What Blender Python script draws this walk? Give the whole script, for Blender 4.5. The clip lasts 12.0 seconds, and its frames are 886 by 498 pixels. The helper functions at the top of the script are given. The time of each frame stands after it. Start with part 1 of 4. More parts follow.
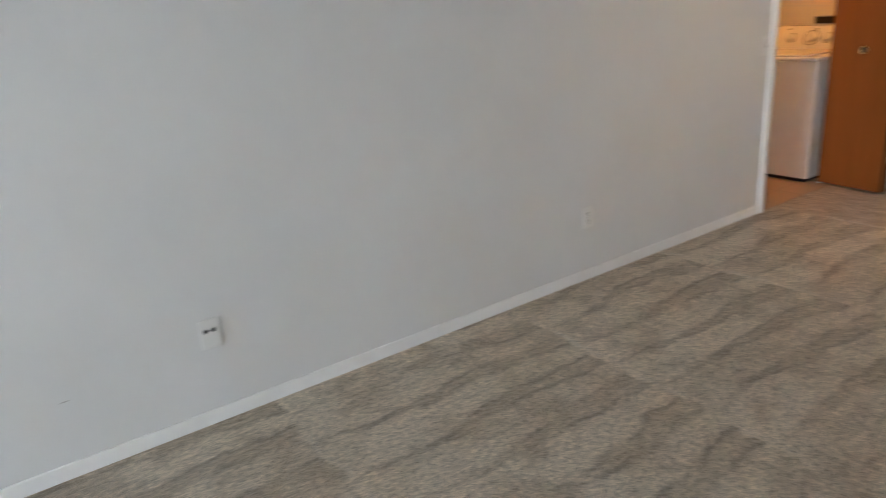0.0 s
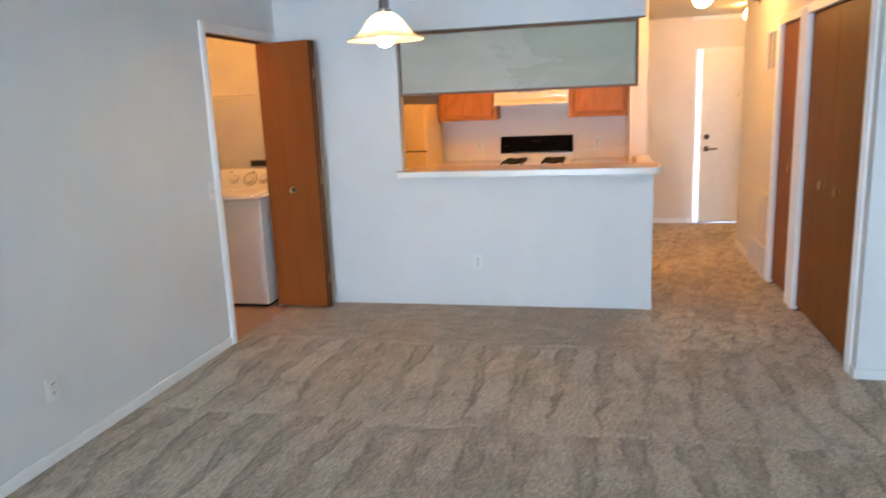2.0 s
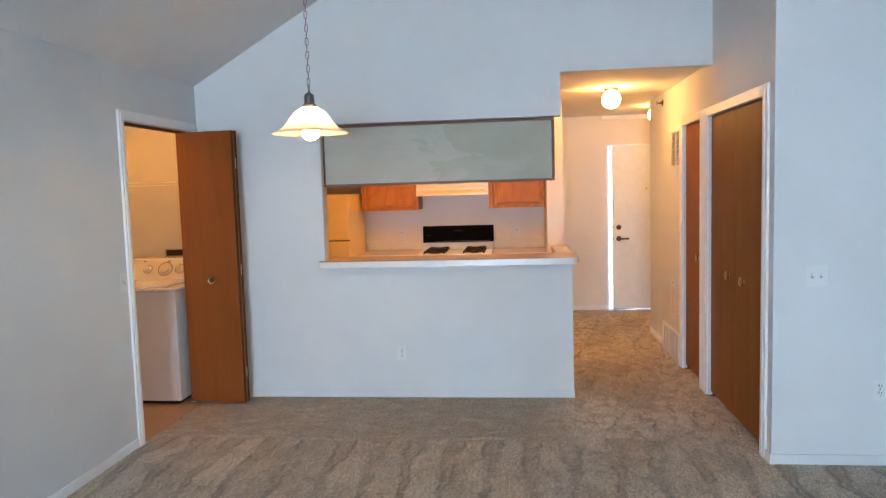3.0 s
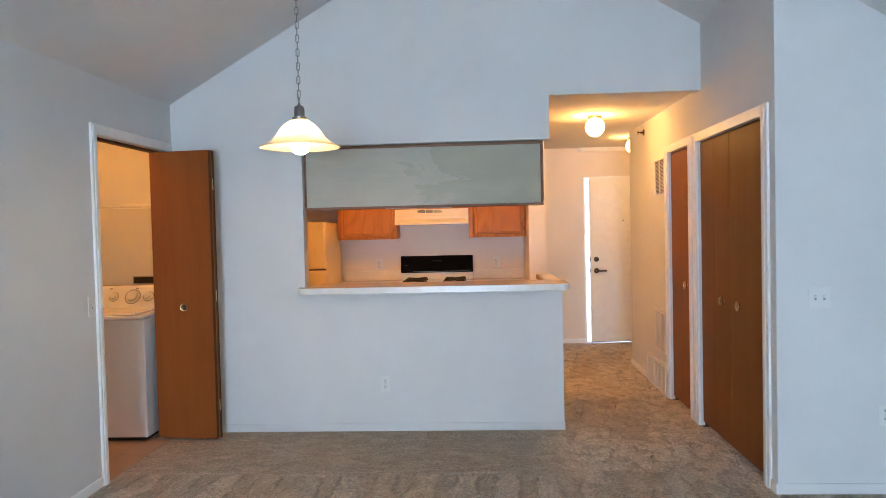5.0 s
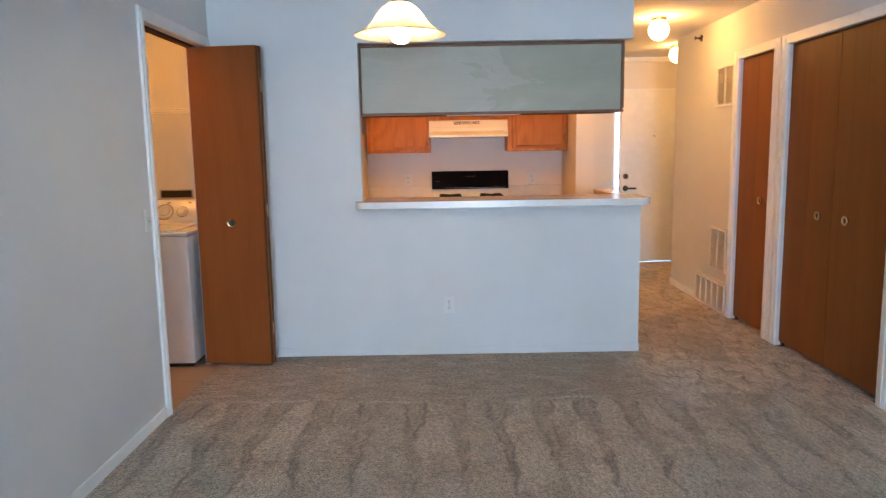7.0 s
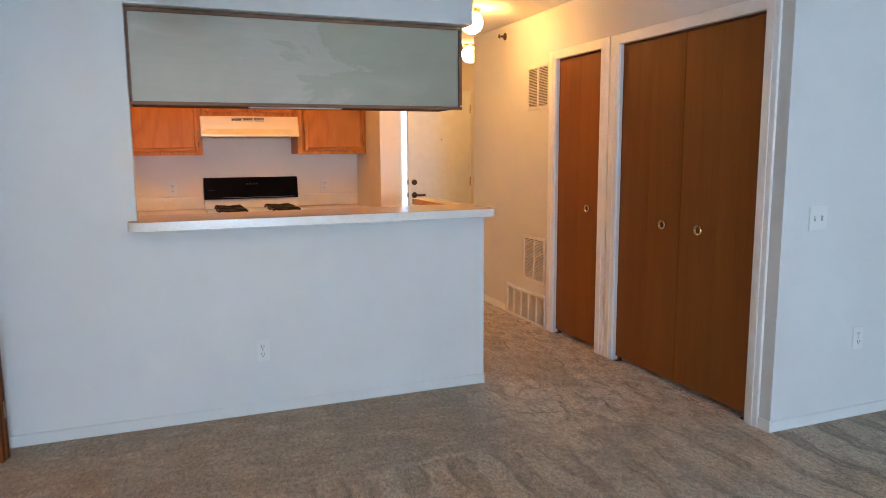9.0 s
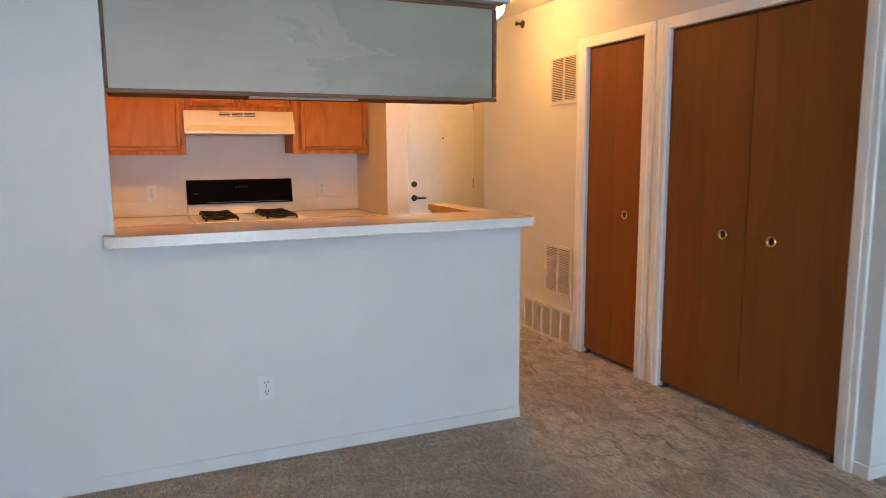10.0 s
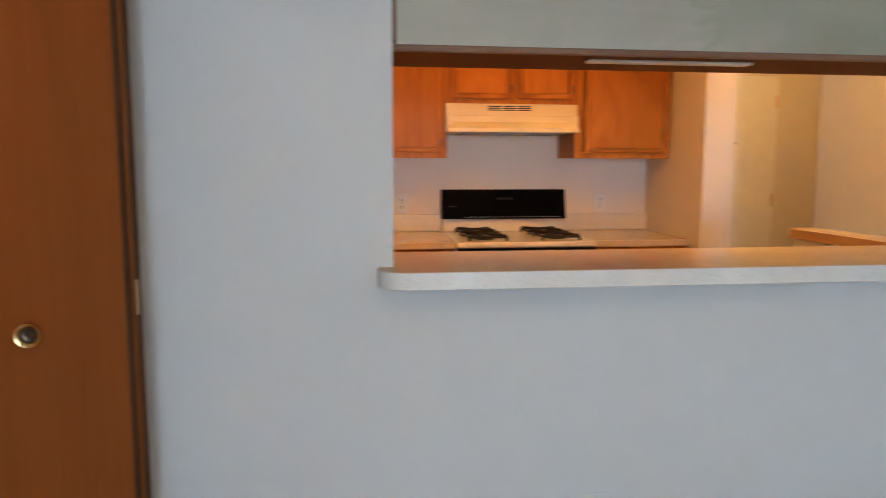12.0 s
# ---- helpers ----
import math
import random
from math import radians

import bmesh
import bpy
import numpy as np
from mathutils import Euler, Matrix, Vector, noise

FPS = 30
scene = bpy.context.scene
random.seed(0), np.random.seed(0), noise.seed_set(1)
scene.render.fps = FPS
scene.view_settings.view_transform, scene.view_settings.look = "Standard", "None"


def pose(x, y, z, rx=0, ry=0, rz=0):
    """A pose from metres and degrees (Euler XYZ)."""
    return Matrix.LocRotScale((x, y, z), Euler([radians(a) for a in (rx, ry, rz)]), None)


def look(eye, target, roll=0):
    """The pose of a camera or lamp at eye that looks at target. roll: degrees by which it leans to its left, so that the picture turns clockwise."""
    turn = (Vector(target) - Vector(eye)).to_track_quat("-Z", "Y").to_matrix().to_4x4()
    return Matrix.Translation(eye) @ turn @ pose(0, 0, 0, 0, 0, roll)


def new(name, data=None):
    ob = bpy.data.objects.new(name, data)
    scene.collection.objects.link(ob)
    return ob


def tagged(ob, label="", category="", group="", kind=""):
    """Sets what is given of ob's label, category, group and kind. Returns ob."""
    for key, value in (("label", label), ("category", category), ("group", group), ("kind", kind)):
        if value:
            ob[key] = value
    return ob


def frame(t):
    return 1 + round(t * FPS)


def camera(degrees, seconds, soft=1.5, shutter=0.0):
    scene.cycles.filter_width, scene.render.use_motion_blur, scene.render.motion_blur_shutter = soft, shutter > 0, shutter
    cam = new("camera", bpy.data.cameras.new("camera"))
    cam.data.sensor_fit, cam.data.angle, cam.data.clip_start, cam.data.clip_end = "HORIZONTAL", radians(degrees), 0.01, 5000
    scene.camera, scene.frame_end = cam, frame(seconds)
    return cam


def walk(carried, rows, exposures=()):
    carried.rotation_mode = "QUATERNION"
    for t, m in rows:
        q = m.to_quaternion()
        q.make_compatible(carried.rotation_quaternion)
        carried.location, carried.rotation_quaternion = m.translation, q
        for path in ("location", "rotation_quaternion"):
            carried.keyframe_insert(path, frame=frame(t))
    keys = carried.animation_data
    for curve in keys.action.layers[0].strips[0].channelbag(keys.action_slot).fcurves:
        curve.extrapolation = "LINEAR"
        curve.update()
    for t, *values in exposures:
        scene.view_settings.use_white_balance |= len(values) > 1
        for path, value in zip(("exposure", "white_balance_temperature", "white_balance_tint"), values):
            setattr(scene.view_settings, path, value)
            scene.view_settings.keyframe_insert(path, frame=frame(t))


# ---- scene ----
cam = camera(64.7, 12.0, soft=0.7, shutter=0.5)
PATH = [
    (0, (-0.175, 0.37, 1.438), (0.879, 1.936, 0.775), -4.5),
    (0.5, (-0.111, 0.313, 1.491), (1.218, 1.645, 0.814), -4.6),
    (1, (-0.144, 0.318, 1.518), (1.456, 1.322, 0.862), -4.2),
    (1.5, (-0.153, 0.333, 1.533), (1.646, 1.022, 0.994), -3.3),
    (2, (-0.155, 0.349, 1.544), (1.752, 0.794, 1.137), -2.4),
    (2.5, (-0.147, 0.361, 1.565), (1.811, 0.663, 1.292), -2.0),
    (3, (-0.141, 0.374, 1.571), (1.84, 0.594, 1.399), -1.7),
    (3.5, (-0.142, 0.399, 1.571), (1.847, 0.569, 1.463), -1.6),
    (3.7, (-0.146, 0.4, 1.591), (1.845, 0.562, 1.49), -1.6),
    (5.5, (0.107, 0.75, 1.4), (2.104, 0.843, 1.339), -1.2),
    (6, (0.187, 0.994, 1.376), (2.18, 1.084, 1.232), -1.0),
    (6.5, (0.241, 1.204, 1.373), (2.228, 1.29, 1.155), -0.9),
    (7, (0.368, 1.305, 1.382), (2.348, 1.31, 1.101), -1.0),
    (7.5, (0.577, 1.429, 1.41), (2.541, 1.189, 1.117), -0.9),
    (7.7, (0.676, 1.489, 1.405), (2.626, 1.161, 1.111), -0.9),
    (9.3, (1.501, 1.713, 1.381), (3.331, 0.955, 1.099), -0.3),
    (9.5, (1.631, 1.72, 1.386), (3.456, 0.953, 1.1), -0.3),
    (10, (1.957, 1.749, 1.375), (3.773, 0.959, 1.096), -0.3),
    (10.5, (2.298, 1.736, 1.373), (4.109, 0.932, 1.098), -0.2),
    (11, (2.635, 1.768, 1.334), (4.472, 1.02, 1.074), -0.0),
    (11.5, (2.962, 1.88, 1.317), (4.869, 1.332, 1.069), 0.0),
    (12, (3.195, 1.944, 1.315), (5.165, 1.695, 1.077), 0.1),
]
walk(cam, [(t, look(eye, target, roll)) for t, eye, target, roll in PATH],
     exposures=[(0.0, 1.76, 6350, 18), (0.5, 1.84, 6000, 16), (1.0, 2.05, 5680, 15), (1.5, 2.11, 5560, 14), (2.0, 2.08, 5460, 13), (2.5, 2.00, 5380, 13),
                (3.5, 1.83, 5480, 14), (5.5, 1.80, 5480, 14), (6.0, 1.80, 5340, 14), (7.5, 1.75, 5300, 14), (9.5, 1.74, 5480, 14), (10.5, 1.68, 5420, 15), (11.5, 1.60, 5480, 15), (12.0, 1.56, 5850, 14)])

# ---- world, sun and large lights ----
world = bpy.data.worlds.new("sky_world")
scene.world = world
world.use_nodes = True
wn = world.node_tree
wn.nodes.clear()
sky = wn.nodes.new("ShaderNodeTexSky")
sky.sky_type, sky.sun_disc = "NISHITA", False
sky.sun_elevation, sky.sun_rotation = radians(49), radians(36.9)
background = wn.nodes.new("ShaderNodeBackground")
background.inputs["Strength"].default_value = 0.12
wout = wn.nodes.new("ShaderNodeOutputWorld")
wn.links.new(sky.outputs[0], background.inputs["Color"])
wn.links.new(background.outputs[0], wout.inputs["Surface"])

sun = new("sun", bpy.data.lights.new("sun", "SUN"))
sun.data.energy, sun.data.angle, sun.data.color = 4.0, radians(0.5), (1.0, 0.95, 0.86)
sun.matrix_world = look((6, 8, 11.5), (0, 0, 0))


def area_lamp(name, at, target, width, height, power, colour):
    lamp = new(name, bpy.data.lights.new(name, "AREA"))
    lamp.data.shape, lamp.data.size, lamp.data.size_y = "RECTANGLE", width, height
    lamp.data.energy, lamp.data.color = power, colour
    lamp.matrix_world = look(at, target)
    return lamp


# daylight in the opening of the patio door behind the walker
area_lamp("patio_daylight", (-7.53, 0.85, 1.05), (3, 0.85, 1.05), 2.6, 2.0, 79, (0.78, 0.915, 0.98))


# ---- materials ----
def shader(name):
    mat = bpy.data.materials.new(name)
    mat.use_nodes = True
    nt = mat.node_tree
    return mat, nt, nt.nodes["Principled BSDF"]


def node(nt, kind, ins=(), **attrs):
    n = nt.nodes.new(kind)
    for key, value in attrs.items():
        setattr(n, key, value)
    for slot, value in dict(ins).items():
        if isinstance(value, bpy.types.NodeSocket):
            nt.links.new(value, n.inputs[slot])
        else:
            n.inputs[slot].default_value = value
    return n


def maths(nt, op, a, b=0.0, c=0.0):
    return node(nt, "ShaderNodeMath", {0: a, 1: b, 2: c}, operation=op).outputs[0]


def ramp(nt, fac, stops):
    n = node(nt, "ShaderNodeValToRGB", {"Fac": fac})
    while len(n.color_ramp.elements) < len(stops):
        n.color_ramp.elements.new(0.5)
    for e, (p, c) in zip(n.color_ramp.elements, stops):
        e.position, e.color = p, (*c, 1)
    return n.outputs["Color"]


def coords(nt, scale=(1, 1, 1), kind="Object"):
    tc = node(nt, "ShaderNodeTexCoord")
    return node(nt, "ShaderNodeMapping", {"Vector": tc.outputs[kind], "Scale": scale}).outputs[0]


def noise_tex(nt, vec, scale, detail=3.0, rough=0.55, distort=0.0):
    return node(nt, "ShaderNodeTexNoise", {"Vector": vec, "Scale": scale, "Detail": detail, "Roughness": rough, "Distortion": distort}).outputs["Fac"]


def blend(nt, fac, a, b, mode="MIX"):
    n = node(nt, "ShaderNodeMix", data_type="RGBA", blend_type=mode)
    for slot, value in ((0, fac), (6, a), (7, b)):
        if isinstance(value, bpy.types.NodeSocket):
            nt.links.new(value, n.inputs[slot])
        else:
            n.inputs[slot].default_value = value if slot == 0 else (*value, 1)
    return n.outputs[2]


def set_bump(nt, bsdf, height, strength, distance):
    b = node(nt, "ShaderNodeBump", {"Height": height, "Strength": strength, "Distance": distance})
    nt.links.new(b.outputs[0], bsdf.inputs["Normal"])


def plaster(name, colour, rough=0.75, depth=0.0012, scale=55.0):
    """Rolled wall paint with a light orange-peel relief and faint scuffs."""
    mat, nt, p = shader(name)
    v = coords(nt)
    cloud = noise_tex(nt, v, 1.3, 5, 0.6)
    dark = tuple(c * 0.93 for c in colour)
    col = ramp(nt, cloud, [(0.3, dark), (0.65, colour)])
    nt.links.new(col, p.inputs["Base Color"])
    p.inputs["Roughness"].default_value = rough
    peel = noise_tex(nt, v, scale, 4, 0.6)
    broad = noise_tex(nt, v, 4.0, 2)
    set_bump(nt, p, maths(nt, "ADD", peel, maths(nt, "MULTIPLY", broad, 2.5)), 0.5, depth)
    return mat


def plain(name, colour, rough=0.5, metal=0.0, wear=0.06, scale=25.0, coat=0.0):
    mat, nt, p = shader(name)
    v = coords(nt)
    n = noise_tex(nt, v, scale, 4, 0.6)
    col = ramp(nt, n, [(0.3, tuple(c * (1 - wear) for c in colour)), (0.7, tuple(min(1, c * (1 + wear)) for c in colour))])
    nt.links.new(col, p.inputs["Base Color"])
    r = node(nt, "ShaderNodeMapRange", {"Value": n, "To Min": max(0.02, rough - 0.06), "To Max": min(1, rough + 0.08)})
    nt.links.new(r.outputs[0], p.inputs["Roughness"])
    p.inputs["Metallic"].default_value = metal
    p.inputs["Coat Weight"].default_value = coat
    set_bump(nt, p, n, 0.15, 0.0006)
    return mat


def wood(name, light, dark, stretch=(9, 9, 0.8), rings=9.0, figured=0.15, rough=0.42, pores=0.5, coat=0.15, vary=0.2):
    """Stained veneer: cathedral figure along z, fine pores, a thin lacquer."""
    mat, nt, p = shader(name)
    info = node(nt, "ShaderNodeObjectInfo")
    tc = node(nt, "ShaderNodeTexCoord")
    shift = node(nt, "ShaderNodeVectorMath", {0: tc.outputs["Object"], 1: (0, 0, 0)}, operation="ADD")
    off = node(nt, "ShaderNodeCombineXYZ", {0: maths(nt, "MULTIPLY", info.outputs["Random"], 3.1), 1: maths(nt, "MULTIPLY", info.outputs["Random"], 1.7), 2: maths(nt, "MULTIPLY", info.outputs["Random"], 5.3)})
    nt.links.new(off.outputs[0], shift.inputs[1])
    v = node(nt, "ShaderNodeMapping", {"Vector": shift.outputs[0], "Scale": stretch}).outputs[0]
    figure = noise_tex(nt, v, 0.55, 2.5, 0.45, 0.6)
    band = maths(nt, "FRACT", maths(nt, "MULTIPLY", figure, rings))
    band = maths(nt, "PINGPONG", maths(nt, "MULTIPLY", band, 2.0), 1.0)
    fine_v = node(nt, "ShaderNodeMapping", {"Vector": shift.outputs[0], "Scale": (stretch[0] * 9, stretch[1] * 9, stretch[2] * 4)}).outputs[0]
    fine = noise_tex(nt, fine_v, 1.2, 5, 0.7)
    broad = noise_tex(nt, v, 0.35, 3, 0.5)
    mixed = maths(nt, "ADD", maths(nt, "MULTIPLY", maths(nt, "POWER", band, 0.5), figured), maths(nt, "MULTIPLY", fine, pores))
    mixed = maths(nt, "ADD", mixed, maths(nt, "MULTIPLY", maths(nt, "SUBTRACT", broad, 0.5), 0.5))
    top = figured * 0.7 + pores * 0.5
    col = ramp(nt, mixed, [(max(0.02, top - 0.28), dark), (min(0.98, top + 0.22), light)])
    tone = maths(nt, "ADD", 1.0 - vary / 2, maths(nt, "MULTIPLY", info.outputs["Random"], vary))
    hsv = node(nt, "ShaderNodeHueSaturation", {"Color": col, "Value": tone})
    nt.links.new(hsv.outputs[0], p.inputs["Base Color"])
    r = node(nt, "ShaderNodeMapRange", {"Value": fine, "To Min": rough - 0.08, "To Max": rough + 0.12})
    nt.links.new(r.outputs[0], p.inputs["Roughness"])
    p.inputs["Specular IOR Level"].default_value = 0.13
    p.inputs["Coat Weight"].default_value = coat
    p.inputs["Coat Roughness"].default_value = 0.3
    set_bump(nt, p, fine, 0.25, 0.0005)
    return mat


def carpet_material():
    """Short cut pile; the vacuum cleaner left rows of pale wedges, the shade of the creases between them coloured in.
    """
    mat, nt, p = shader("carpet_pile")

    def span(value, a, b, to_a=0.0, to_b=1.0, smooth=False):
        kind = "SMOOTHSTEP" if smooth else "LINEAR"
        return node(nt, "ShaderNodeMapRange", {"Value": value, "From Min": a, "From Max": b, "To Min": to_a, "To Max": to_b}, interpolation_type=kind).outputs[0]

    def wobble(scale, detail, amount):
        n = node(nt, "ShaderNodeTexNoise", {"Vector": v, "Scale": scale, "Detail": detail})
        n = node(nt, "ShaderNodeVectorMath", {0: n.outputs["Color"], 1: (0.5, 0.5, 0.5)}, operation="SUBTRACT")
        return node(nt, "ShaderNodeVectorMath", {0: n.outputs[0], 3: amount}, operation="SCALE").outputs[0]

    def times(a, b):
        return maths(nt, "MULTIPLY", a, b)

    v = coords(nt)
    sway, ragged = wobble(1.4, 3.0, 0.24), wobble(11.0, 4.0, 0.075)
    moved = node(nt, "ShaderNodeVectorMath", {0: v, 1: sway}, operation="ADD").outputs[0]
    moved = node(nt, "ShaderNodeVectorMath", {0: moved, 1: ragged}, operation="ADD").outputs[0]
    xyz = node(nt, "ShaderNodeSeparateXYZ", {0: moved})
    along = maths(nt, "DIVIDE", maths(nt, "SUBTRACT", xyz.outputs[0], 4.10), 1.18)
    row, run = maths(nt, "FLOOR", along), maths(nt, "FRACT", along)
    lane = maths(nt, "ADD", maths(nt, "DIVIDE", xyz.outputs[1], 0.235), times(row, 0.41))
    tri = times(maths(nt, "PINGPONG", lane, 0.5), 2.0)
    edge = maths(nt, "SUBTRACT", tri, maths(nt, "ADD", times(run, 0.60), -0.06))
    wedge = span(edge, -0.16, 0.24, smooth=True)
    cell = node(nt, "ShaderNodeCombineXYZ", {0: row, 1: maths(nt, "FLOOR", lane)}).outputs[0]
    rand = node(nt, "ShaderNodeTexWhiteNoise", {"Vector": cell}, noise_dimensions="2D").outputs["Value"]
    broken = noise_tex(nt, v, 3.2, 5, 0.68)
    blotch = noise_tex(nt, coords(nt, (1.0, 1.5, 1.0)), 7.5, 6, 0.72, 0.5)
    clump = noise_tex(nt, coords(nt, (1.0, 1.25, 1.0)), 40, 6, 0.84)
    tuft = noise_tex(nt, v, 135, 3, 0.7)
    base = ramp(nt, blotch, [(0.30, (0.425, 0.341, 0.245)), (0.50, (0.571, 0.470, 0.350)), (0.72, (0.748, 0.629, 0.486))])
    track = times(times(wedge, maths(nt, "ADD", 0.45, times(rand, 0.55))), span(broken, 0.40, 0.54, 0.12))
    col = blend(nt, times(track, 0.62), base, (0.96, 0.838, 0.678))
    # a crease borders each wedge; its shade is mixed into the pile colour
    crease_shade = times(span(maths(nt, "ABSOLUTE", maths(nt, "ADD", edge, 0.05)), 0.02, 0.15, 1.0, 0.0), span(noise_tex(nt, v, 4.4, 4), 0.43, 0.58, 0.0, 0.60))
    col = blend(nt, crease_shade, col, (0.265, 0.21, 0.155))
    # the last strip before the bar was brushed crosswise
    streak = noise_tex(nt, coords(nt, (3.6, 1.7, 1.0)), 3.0, 7, 0.78, 0.35)
    crosswise = ramp(nt, streak, [(0.36, (0.420, 0.335, 0.238)), (0.52, (0.560, 0.459, 0.339)), (0.68, (0.750, 0.635, 0.496))])
    strip = span(xyz.outputs[0], 4.07, 4.12)
    col = blend(nt, times(strip, 0.88), col, crosswise)
    ridge = span(maths(nt, "ABSOLUTE", maths(nt, "SUBTRACT", run, 0.02)), 0.004, 0.020, 1.0, 0.0)
    col = blend(nt, times(ridge, span(noise_tex(nt, v, 2.3, 3), 0.42, 0.62, 0.0, 0.6)), col, (0.84, 0.76, 0.66))
    # hall strokes overlap as short slabs; shade of the creases between is coloured in
    hall = times(span(xyz.outputs[0], 3.75, 4.25), span(xyz.outputs[1], 0.30, -0.02))
    bend = node(nt, "ShaderNodeVectorMath", {0: sway, 3: 0.55}, operation="SCALE").outputs[0]
    bend = node(nt, "ShaderNodeVectorMath", {0: bend, 1: ragged}, operation="ADD").outputs[0]
    crooked = node(nt, "ShaderNodeVectorMath", {0: v, 1: bend}, operation="ADD").outputs[0]
    strokes = node(nt, "ShaderNodeTexBrick", {"Vector": node(nt, "ShaderNodeMapping", {"Vector": crooked, "Rotation": (0, 0, 0.22)}).outputs[0], "Color1": (0.20, 0.20, 0.20, 1), "Color2": (0.95, 0.95, 0.95, 1), "Mortar": (0.5, 0.5, 0.5, 1),
                                               "Scale": 1.0, "Mortar Size": 0.006, "Mortar Smooth": 0.4, "Brick Width": 0.62, "Row Height": 0.25}, offset=0.37)
    slab = blend(nt, times(strokes.outputs["Color"], span(blotch, 0.38, 0.56, 0.05)), base, (1.0, 0.88, 0.735))
    col = blend(nt, times(hall, 0.85), col, slab)
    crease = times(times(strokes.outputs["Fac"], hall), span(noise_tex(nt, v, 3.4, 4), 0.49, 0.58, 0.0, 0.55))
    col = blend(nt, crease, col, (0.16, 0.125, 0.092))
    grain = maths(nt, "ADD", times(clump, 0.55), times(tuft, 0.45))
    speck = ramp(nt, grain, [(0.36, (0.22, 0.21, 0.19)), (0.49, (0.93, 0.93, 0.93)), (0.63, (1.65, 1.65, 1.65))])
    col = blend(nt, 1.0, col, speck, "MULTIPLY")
    nt.links.new(col, p.inputs["Base Color"])
    p.inputs["Roughness"].default_value = 0.95
    p.inputs["Sheen Weight"].default_value = 0.12
    height = maths(nt, "ADD", maths(nt, "ADD", times(clump, 1.3), tuft), times(track, 0.5))
    set_bump(nt, p, maths(nt, "SUBTRACT", height, times(crease, 0.8)), 1.0, 0.014)
    return mat


def painted_panel_material():
    """Sage-grey paint brushed over wood, with pale touch-up smears."""
    mat, nt, p = shader("sage_painted_panel")
    v = coords(nt, (1, 1.2, 2.6))
    smear = noise_tex(nt, v, 1.6, 7, 0.6, 0.6)
    v2 = coords(nt, (6, 1.2, 22))
    grain = noise_tex(nt, v2, 2.0, 4, 0.6)
    # one half was painted over again: an olive patch with a ragged border
    side = node(nt, "ShaderNodeSeparateXYZ", {0: node(nt, "ShaderNodeTexCoord").outputs["Object"]})
    patch = maths(nt, "ADD", maths(nt, "MULTIPLY", side.outputs[1], -0.42), maths(nt, "ADD", maths(nt, "MULTIPLY", side.outputs[2], 0.35), smear))
    patch = node(nt, "ShaderNodeMapRange", {"Value": patch, "From Min": 0.735, "From Max": 0.765}).outputs[0]
    pale = ramp(nt, smear, [(0.35, (0.445, 0.420, 0.335)), (0.55, (0.485, 0.455, 0.37)), (0.68, (0.58, 0.545, 0.46))])
    olive = ramp(nt, smear, [(0.35, (0.365, 0.350, 0.255)), (0.62, (0.425, 0.405, 0.305)), (0.68, (0.475, 0.445, 0.355))])
    col = blend(nt, patch, pale, olive)
    col = blend(nt, maths(nt, "MULTIPLY", grain, 0.25), col, (0.27, 0.27, 0.2))
    nt.links.new(col, p.inputs["Base Color"])
    p.inputs["Roughness"].default_value = 0.5
    set_bump(nt, p, grain, 0.25, 0.0008)
    return mat


def laminate_material(name, low, high):
    mat, nt, p = shader(name)
    v = coords(nt)
    cloud = noise_tex(nt, v, 9, 4, 0.6)
    fleck = noise_tex(nt, v, 160, 2, 0.6)
    col = ramp(nt, cloud, [(0.3, low), (0.7, high)])
    col = blend(nt, ramp(nt, fleck, [(0.55, (0, 0, 0)), (0.7, (0.35, 0.35, 0.35))]), col, tuple(c * 0.6 for c in low))
    nt.links.new(col, p.inputs["Base Color"])
    p.inputs["Roughness"].default_value = 0.2
    return mat


def glow(name, colour, strength):
    mat, nt, p = shader(name)
    p.inputs["Base Color"].default_value = (0.9, 0.88, 0.82, 1)
    p.inputs["Emission Color"].default_value = (*colour, 1)
    p.inputs["Emission Strength"].default_value = strength
    return mat


def glass_material():
    mat, nt, p = shader("window_glass")
    p.inputs["Base Color"].default_value = (0.96, 0.98, 0.97, 1)
    p.inputs["Roughness"].default_value = 0.02
    p.inputs["Transmission Weight"].default_value = 1.0
    p.inputs["IOR"].default_value = 1.45
    return mat


def alabaster_material():
    """Frosted swirled glass that passes lamplight."""
    mat, nt, p = shader("alabaster_glass")
    v = coords(nt)
    swirl = noise_tex(nt, v, 7, 4, 0.6, 1.5)
    col = ramp(nt, swirl, [(0.3, (0.86, 0.72, 0.50)), (0.7, (0.95, 0.88, 0.74))])
    nt.links.new(col, p.inputs["Base Color"])
    p.inputs["Roughness"].default_value = 0.35
    trans = node(nt, "ShaderNodeBsdfTranslucent", {"Color": col})
    mix = node(nt, "ShaderNodeMixShader", {0: 0.55, 1: p.outputs[0], 2: trans.outputs[0]})
    nt.links.new(mix.outputs[0], nt.nodes["Material Output"].inputs["Surface"])
    return mat


